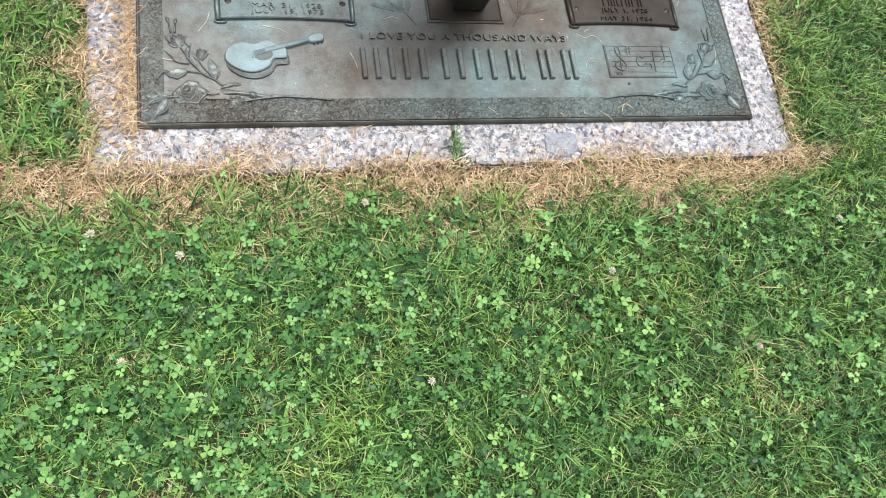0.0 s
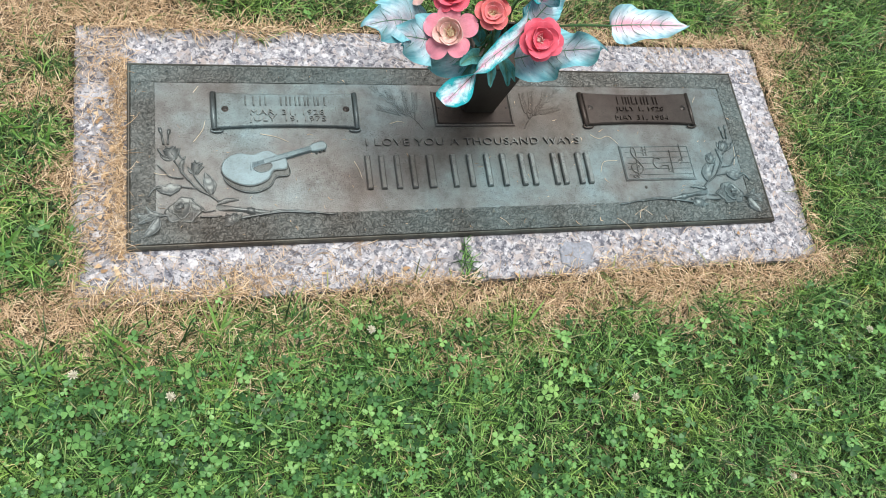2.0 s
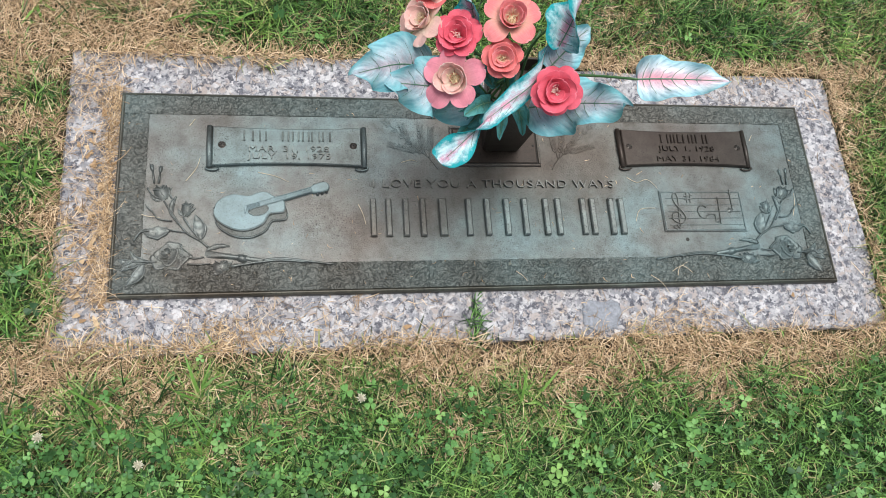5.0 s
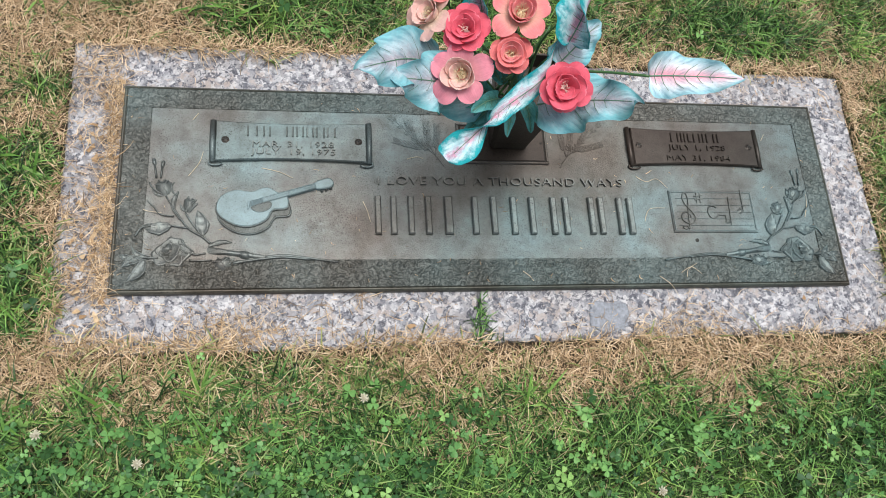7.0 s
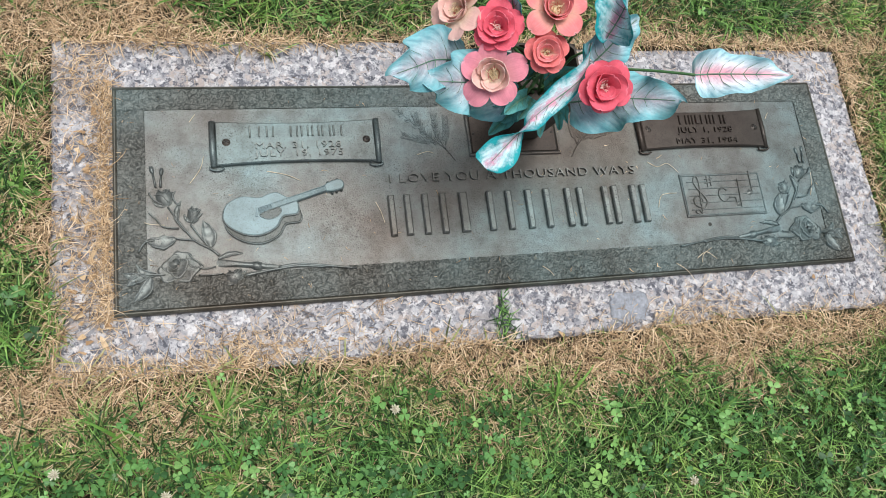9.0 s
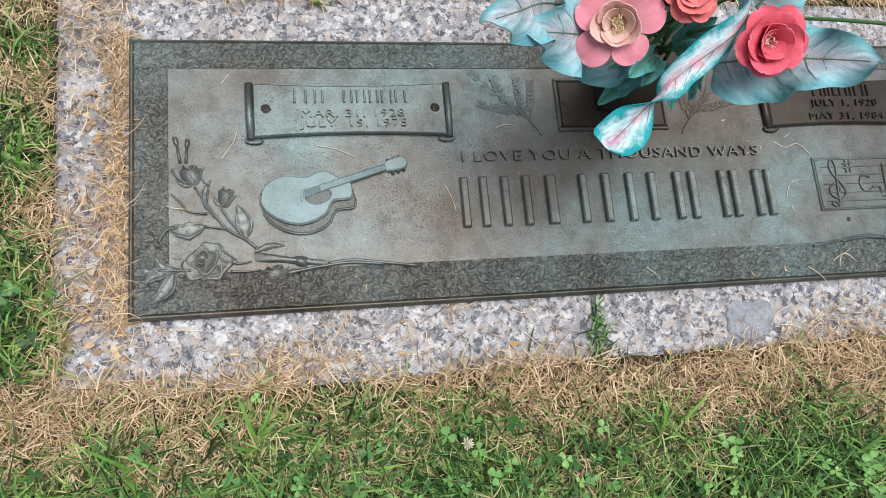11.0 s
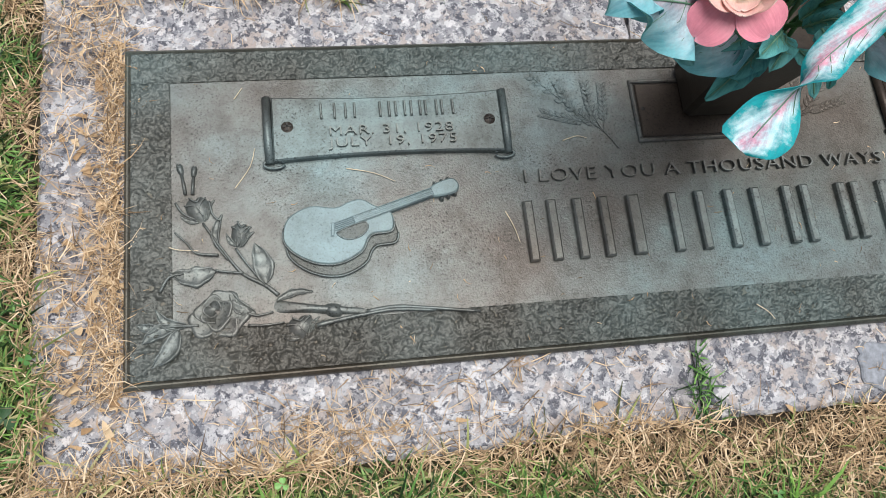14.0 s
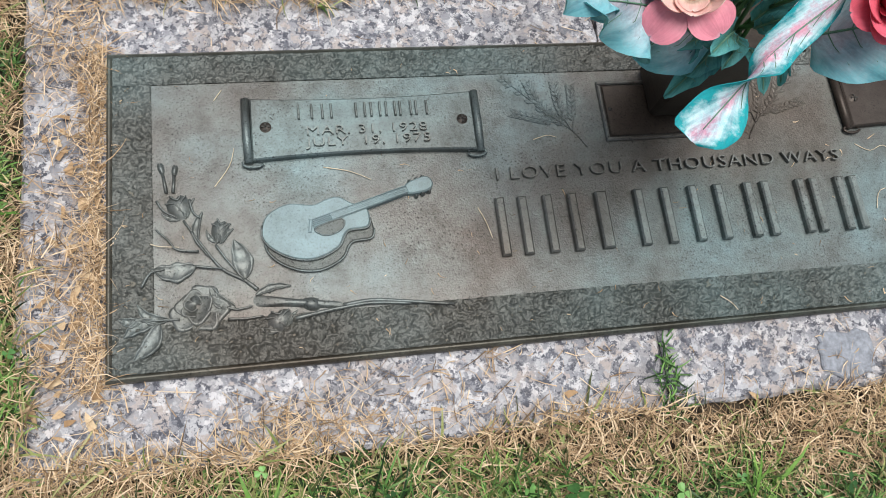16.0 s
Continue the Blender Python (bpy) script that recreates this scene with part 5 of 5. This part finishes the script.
def sow_lawn():
    # fine green turf
    x, y = scatter(300000, lambda x, y: outside(x, y) * (1.04 - 0.98 * np.clip(dryness(x, y) * 1.25, 0, 1)))
    n = len(x)
    lush = (0.35 + 0.9 * fbm(x, y, 18, 31)) * np.where(y > 0.2, 1.25, 1.0)
    near = np.clip(edge_distance(x, y) / 0.05, 0.5, 1)
    h = rs.uniform(0.024, 0.07, n) * lush * near
    blades("lawn_grass", x, y, height_at(x, y), h, rs.uniform(0.0010, 0.0028, n), rs.uniform(0.0, 1.0, n), rs.uniform(0, 6.283, n), M_GRASS,
           "short green mown lawn grass with fine tangled blades", "grass", 0.7)
    # half-parched blades where the turf thins out towards the stone
    x, y = scatter(170000, lambda x, y: outside(x, y) * np.clip(1.1 - edge_distance(x, y) / 0.20, 0.04, 1) * np.where((x < 0.05) & (y < -0.2), 1.0, np.where(y > 0.2, 0.3, 0.55)) * np.clip(1.2 - dryness(x, y), 0.1, 1) * 0.85)
    n = len(x)
    blades("parched_grass", x, y, height_at(x, y), rs.uniform(0.02, 0.05, n), rs.uniform(0.0011, 0.003, n), rs.uniform(0.3, 1.3, n), rs.uniform(0, 6.283, n), M_PARCHED,
           "yellowish half-parched lawn grass near the stone", "grass", 0.6)
    # coarser turf that carries the lawn on past the plot
    ox, oy = rs.normal(0.1, 1.5, 190000), rs.normal(-0.2, 1.4, 190000)
    far = rim_fade(ox, oy) < rs.rand(len(ox))
    ox, oy = ox[far], oy[far]
    m = len(ox)
    blades("outer_lawn", ox, oy, np.full(m, 0.004), rs.uniform(0.03, 0.065, m), rs.uniform(0.003, 0.007, m), rs.uniform(0.2, 1.2, m), rs.uniform(0, 6.283, m), M_GRASS,
           "green mown cemetery lawn round the plot", "grass", 0.6)
    # dead turf: pale blades lying flat
    x, y = scatter(560000, lambda x, y: outside(x, y) * np.clip(0.024 + 1.0 * dryness(x, y), 0, 1))
    n = len(x)
    z = height_at(x, y) + rs.uniform(0.0, 0.012, n)
    blades("dead_turf", x, y, z, rs.uniform(0.010, 0.036, n), rs.uniform(0.0005, 0.0014, n), rs.uniform(0.7, 1.5, n), rs.uniform(0, 6.283, n), M_STRAW,
           "scorched straw-coloured dead grass round the stone", "grass", 0.35)
    # broad crabgrass blades in tufts
    cx, cy = scatter(1000, lambda x, y: (outside(x, y) & (edge_distance(x, y) < 0.5)) * (0.25 + 0.6 * (fbm(x, y, 6, 41) > 0.5)) * np.where(y > 0.2, 1.0, np.where(y > -0.42, np.where(x < 0.0, 1.0, 0.5), 0.15)) * np.where(dryness(x, y) > 0.75, 0.15, 1.0))
    rep = rs.randint(4, 9, len(cx))
    x, y = np.repeat(cx, rep) + rs.normal(0, 0.006, rep.sum()), np.repeat(cy, rep) + rs.normal(0, 0.006, rep.sum())
    n = len(x)
    blades("crabgrass", x, y, height_at(x, y) + 0.004, rs.uniform(0.03, 0.075, n), rs.uniform(0.003, 0.0062, n), rs.uniform(0.4, 1.2, n), rs.uniform(0, 6.283, n), M_WIDE,
           "bright green broad-bladed crabgrass tufts in the lawn", "grass", 0.5)
    # weeds in the joint of the stone
    m = 85
    t = rs.rand(m)
    x, y = JOINT + rs.normal(0, 0.003 + 0.010 * t, m), -0.182 - 0.08 * t ** 0.7
    blades("joint_grass", x, y, np.full(m, 0.001), rs.uniform(0.010, 0.026, m), rs.uniform(0.001, 0.002, m), rs.uniform(0.5, 1.3, m), rs.uniform(0, 6.283, m), M_GRASS,
           "green grass growing from the joint between the granite slabs", "grass", 0.5)


sow_lawn()


def litter():
    """Dry clippings on the stone: thick along the plate's left side, thinner in front and behind."""
    def keep(x, y):
        e = edge_distance(x, y)
        on = (e < 0.01) & ~((np.abs(x) < 0.561) & (y > -0.179) & (y < 0.145))
        d = 0.035 + 0.9 * (x < -0.555) * np.clip((fbm(x, y, 14, 51) - 0.25) * 2.2, 0, 1) + 0.55 * (y < -0.18) * np.clip((fbm(x, y, 7, 55) - 0.42) * 3, 0, 1) + 0.4 * np.clip((e + 0.03) / 0.03, 0, 1) + 0.35 * (y > 0.14) * np.clip((fbm(x, y, 7, 58) - 0.5) * 4, 0, 1)
        return on * np.clip(d, 0, 1) * 0.8
    x, y = scatter(90000, keep)
    lx, ly = rs.uniform(-0.645, -0.556, 1500), rs.uniform(-0.255, 0.20, 1500)
    on = np.clip((fbm(lx, ly, 13, 52) - 0.30) * 3.5, 0.05, 1) > rs.rand(1500)
    hx, hy = -0.563 - np.abs(rs.normal(0, 0.009, 1000)), rs.uniform(-0.18, 0.15, 1000)
    x, y = np.concatenate([x, lx[on], hx]), np.concatenate([y, ly[on], hy])
    gx, gy = rs.normal(-0.40, 0.045, 420), -0.255 + np.abs(rs.normal(0, 0.028, 420))
    kx, ky = rs.normal(0.27, 0.05, 260), -0.255 + np.abs(rs.normal(0, 0.03, 260))
    x, y = np.concatenate([x, gx, kx]), np.concatenate([y, gy, ky])
    ok = ~((np.abs(x) < 0.56) & (y > -0.18) & (y < 0.145))
    x, y = x[ok], y[ok]
    n = len(x)
    blades("dry_clippings", x, y, rs.uniform(0.001, 0.006, n) + 0.006 * (x < -0.555) * rs.rand(n), rs.uniform(0.006, 0.040, n), rs.uniform(0.0004, 0.0011, n), rs.uniform(1.33, 1.54, n), rs.uniform(0, 6.283, n), M_STRAW,
           "dry straw-coloured grass clippings strewn on the granite", "grass clippings", 0.05, 0.6)
    # flakes of dry leaf
    x, y = scatter(9000, lambda x, y: keep(x, y) * np.where(x < -0.54, 0.45, 0.15))
    hx, hy = -0.566 - np.abs(rs.normal(0, 0.026, 70)), rs.uniform(-0.24, 0.12, 70)
    x, y = np.concatenate([x, hx]), np.concatenate([y, hy])
    n = len(x)
    blades("dry_leaf_flakes", x, y, rs.uniform(0.002, 0.007, n), rs.uniform(0.006, 0.018, n), rs.uniform(0.0025, 0.0075, n), rs.uniform(1.25, 1.5, n), rs.uniform(0, 6.283, n), M_DRYLEAF,
           "small tan flakes of dry leaf on the granite", "dry leaves", 0.15)


litter()


def clover_patch():
    """White clover: three rounded leaflets on each short stalk."""
    x, y = scatter(46000, lambda x, y: outside(x, y) * np.interp(x, (-0.2, 0.3), (1.0, 0.55)) * np.clip(1.0 - 1.2 * dryness(x, y), 0.02, 1) * np.clip((-0.30 - y) / 0.10, 0.05, 1) * np.clip(0.72 + 2.4 * (fbm(x, y, 6, 61) - 0.45), 0.12, 1))
    n = len(x)
    z = height_at(x, y) + rs.uniform(0.004, 0.040, n)
    size = rs.uniform(0.0034, 0.0092, n)
    yaw = rs.uniform(0, 6.283, n)
    tx, ty = rs.normal(0, 0.5, n), rs.normal(0, 0.5, n)
    shape = np.array([(0.42, -0.40), (0.85, -0.54), (1.12, -0.30), (1.04, 0.0), (1.12, 0.30), (0.85, 0.54), (0.42, 0.40)])
    lift = np.array([0.10, 0.16, 0.10, -0.02, 0.10, 0.16, 0.10])
    co = [np.stack([x, y, z], -1)[:, None]]
    tri = []
    for q in range(3):
        a = yaw + q * 2.094 + rs.normal(0, 0.16, n)
        ca, sa = np.cos(a)[:, None], np.sin(a)[:, None]
        grow, fold, dip = rs.uniform(0.8, 1.1, n)[:, None], rs.uniform(0.3, 2.2, n)[:, None], rs.normal(0, 0.25, n)[:, None]
        u, v = shape[None, :, 0] * size[:, None] * grow, shape[None, :, 1] * size[:, None] * grow
        px, py = u * ca - v * sa, u * sa + v * ca
        pz = lift[None] * fold * size[:, None] + px * tx[:, None] + py * ty[:, None] + dip * u
        co.append(np.stack([x[:, None] + px, y[:, None] + py, z[:, None] + pz], -1))
        tri += [(0, 1 + 7 * q + k, 2 + 7 * q + k) for k in range(6)]
    co = np.concatenate(co, 1)
    idx = (np.array(tri)[None] + (np.arange(n) * 22)[:, None, None]).reshape(-1)
    raw_mesh("clover", co.reshape(-1), idx, M_CLOVER, "low white clover with rounded three-part green leaves", "clover")


clover_patch()


def clover_blossoms():
    spots = ((-0.50, -0.40), (-0.62, -0.36), (-0.22, -0.33), (0.18, -0.47), (-0.58, -0.55), (0.42, -0.62), (-0.15, -0.62), (0.66, -0.40))
    first = None
    for k, (x, y) in enumerate(spots):
        rng = random.Random(k)
        if first is None:
            first = thing("clover_blossom", (x, y, 0.0))
            bm = bmesh.new()
            for j in range(26):
                a, e = j * 2.4, 0.15 + 1.4 * j / 26
                d = Vector((math.cos(a) * math.cos(e), math.sin(a) * math.cos(e), math.sin(e)))
                tube(bm, [d * 0.002 + Vector((0, 0, 0.034)), d * 0.0072 + Vector((0, 0, 0.034))], 0.0012, 0.0006, 5)
            part("blossom_head", bm, M_BLOSSOM, first)
            bm = bmesh.new()
            tube(bm, [(0, 0, -0.012), (0.002, 0.001, 0.015), (0, 0, 0.034)], 0.0007, 0.0007, 5)
            part("blossom_stalk", bm, M_STEM, first)
            tagged(first, "small creamy white clover blossom standing in the lawn", "clover blossom", "clover blossoms")
        else:
            copy_thing(first, pose(x, y, 0.0, 0, 0, rng.uniform(0, 360)))


clover_blossoms()


def bits_on_plate():
    """Short scraps of dry grass scattered over the bronze."""
    n = 150
    x, y = rs.uniform(-0.54, 0.54, n), rs.uniform(-0.165, 0.135, n)
    inner = (np.abs(x) < 0.515) & (y > -0.128) & (y < 0.105)
    blades("straw_bits", x, y, np.where(inner, ZF + 0.0008, ZB + 0.001), rs.uniform(0.003, 0.013, n), rs.uniform(0.0004, 0.0009, n), rs.uniform(1.45, 1.53, n), rs.uniform(0, 6.283, n), M_STRAW,
           "tiny scraps of dry grass scattered on the bronze", "grass clippings", 0.05, 0.6)


bits_on_plate()


def straw_on_plate():
    """Single dry stalks lying on the bronze."""
    lines = (((0.235, -0.160), (0.252, -0.174), (0.262, -0.195)), ((0.272, -0.155), (0.290, -0.146), (0.305, -0.158)), ((-0.36, 0.012), (-0.335, 0.006), (-0.315, -0.004)), ((-0.462, -0.002), (-0.448, 0.018), (-0.443, 0.036)),
             ((0.226, -0.070), (0.236, -0.050), (0.262, -0.048)), ((-0.213, -0.040), (-0.207, -0.055), (-0.203, -0.072)), ((0.222, 0.006), (0.238, -0.003), (0.256, 0.002), (0.272, -0.014)), ((0.455, 0.075), (0.459, 0.082), (0.462, 0.086)),
             ((0.505, -0.062), (0.512, -0.042), (0.515, -0.022)), ((-0.46, 0.088), (-0.455, 0.095), (-0.452, 0.099)), ((0.02, -0.150), (0.03, -0.158), (0.035, -0.166)), ((-0.52, -0.055), (-0.512, -0.058), (-0.495, -0.06)),
             ((-0.145, 0.030), (-0.13, 0.034), (-0.12, 0.031)), ((-0.22, 0.062), (-0.216, 0.054), (-0.212, 0.046)), ((0.242, 0.071), (0.252, 0.061), (0.262, 0.055)), ((0.28, -0.162), (0.284, -0.150), (0.300, -0.140)))
    for pts in lines:
        bm = bmesh.new()
        lift = 0.0008 if abs(pts[0][0]) < 0.51 and pts[0][1] > -0.13 else 0.003
        tube(bm, spline([(x, y, ZF + lift + 0.0005 * k) for k, (x, y) in enumerate(pts)], 4), 0.0005, 0.0003, 5)
        ob = new("straw", finish("straw", bm, M_STALK, True))
        tagged(ob, "single pale dry grass stalk lying on the bronze", "straw", "straws on the plate")


straw_on_plate()
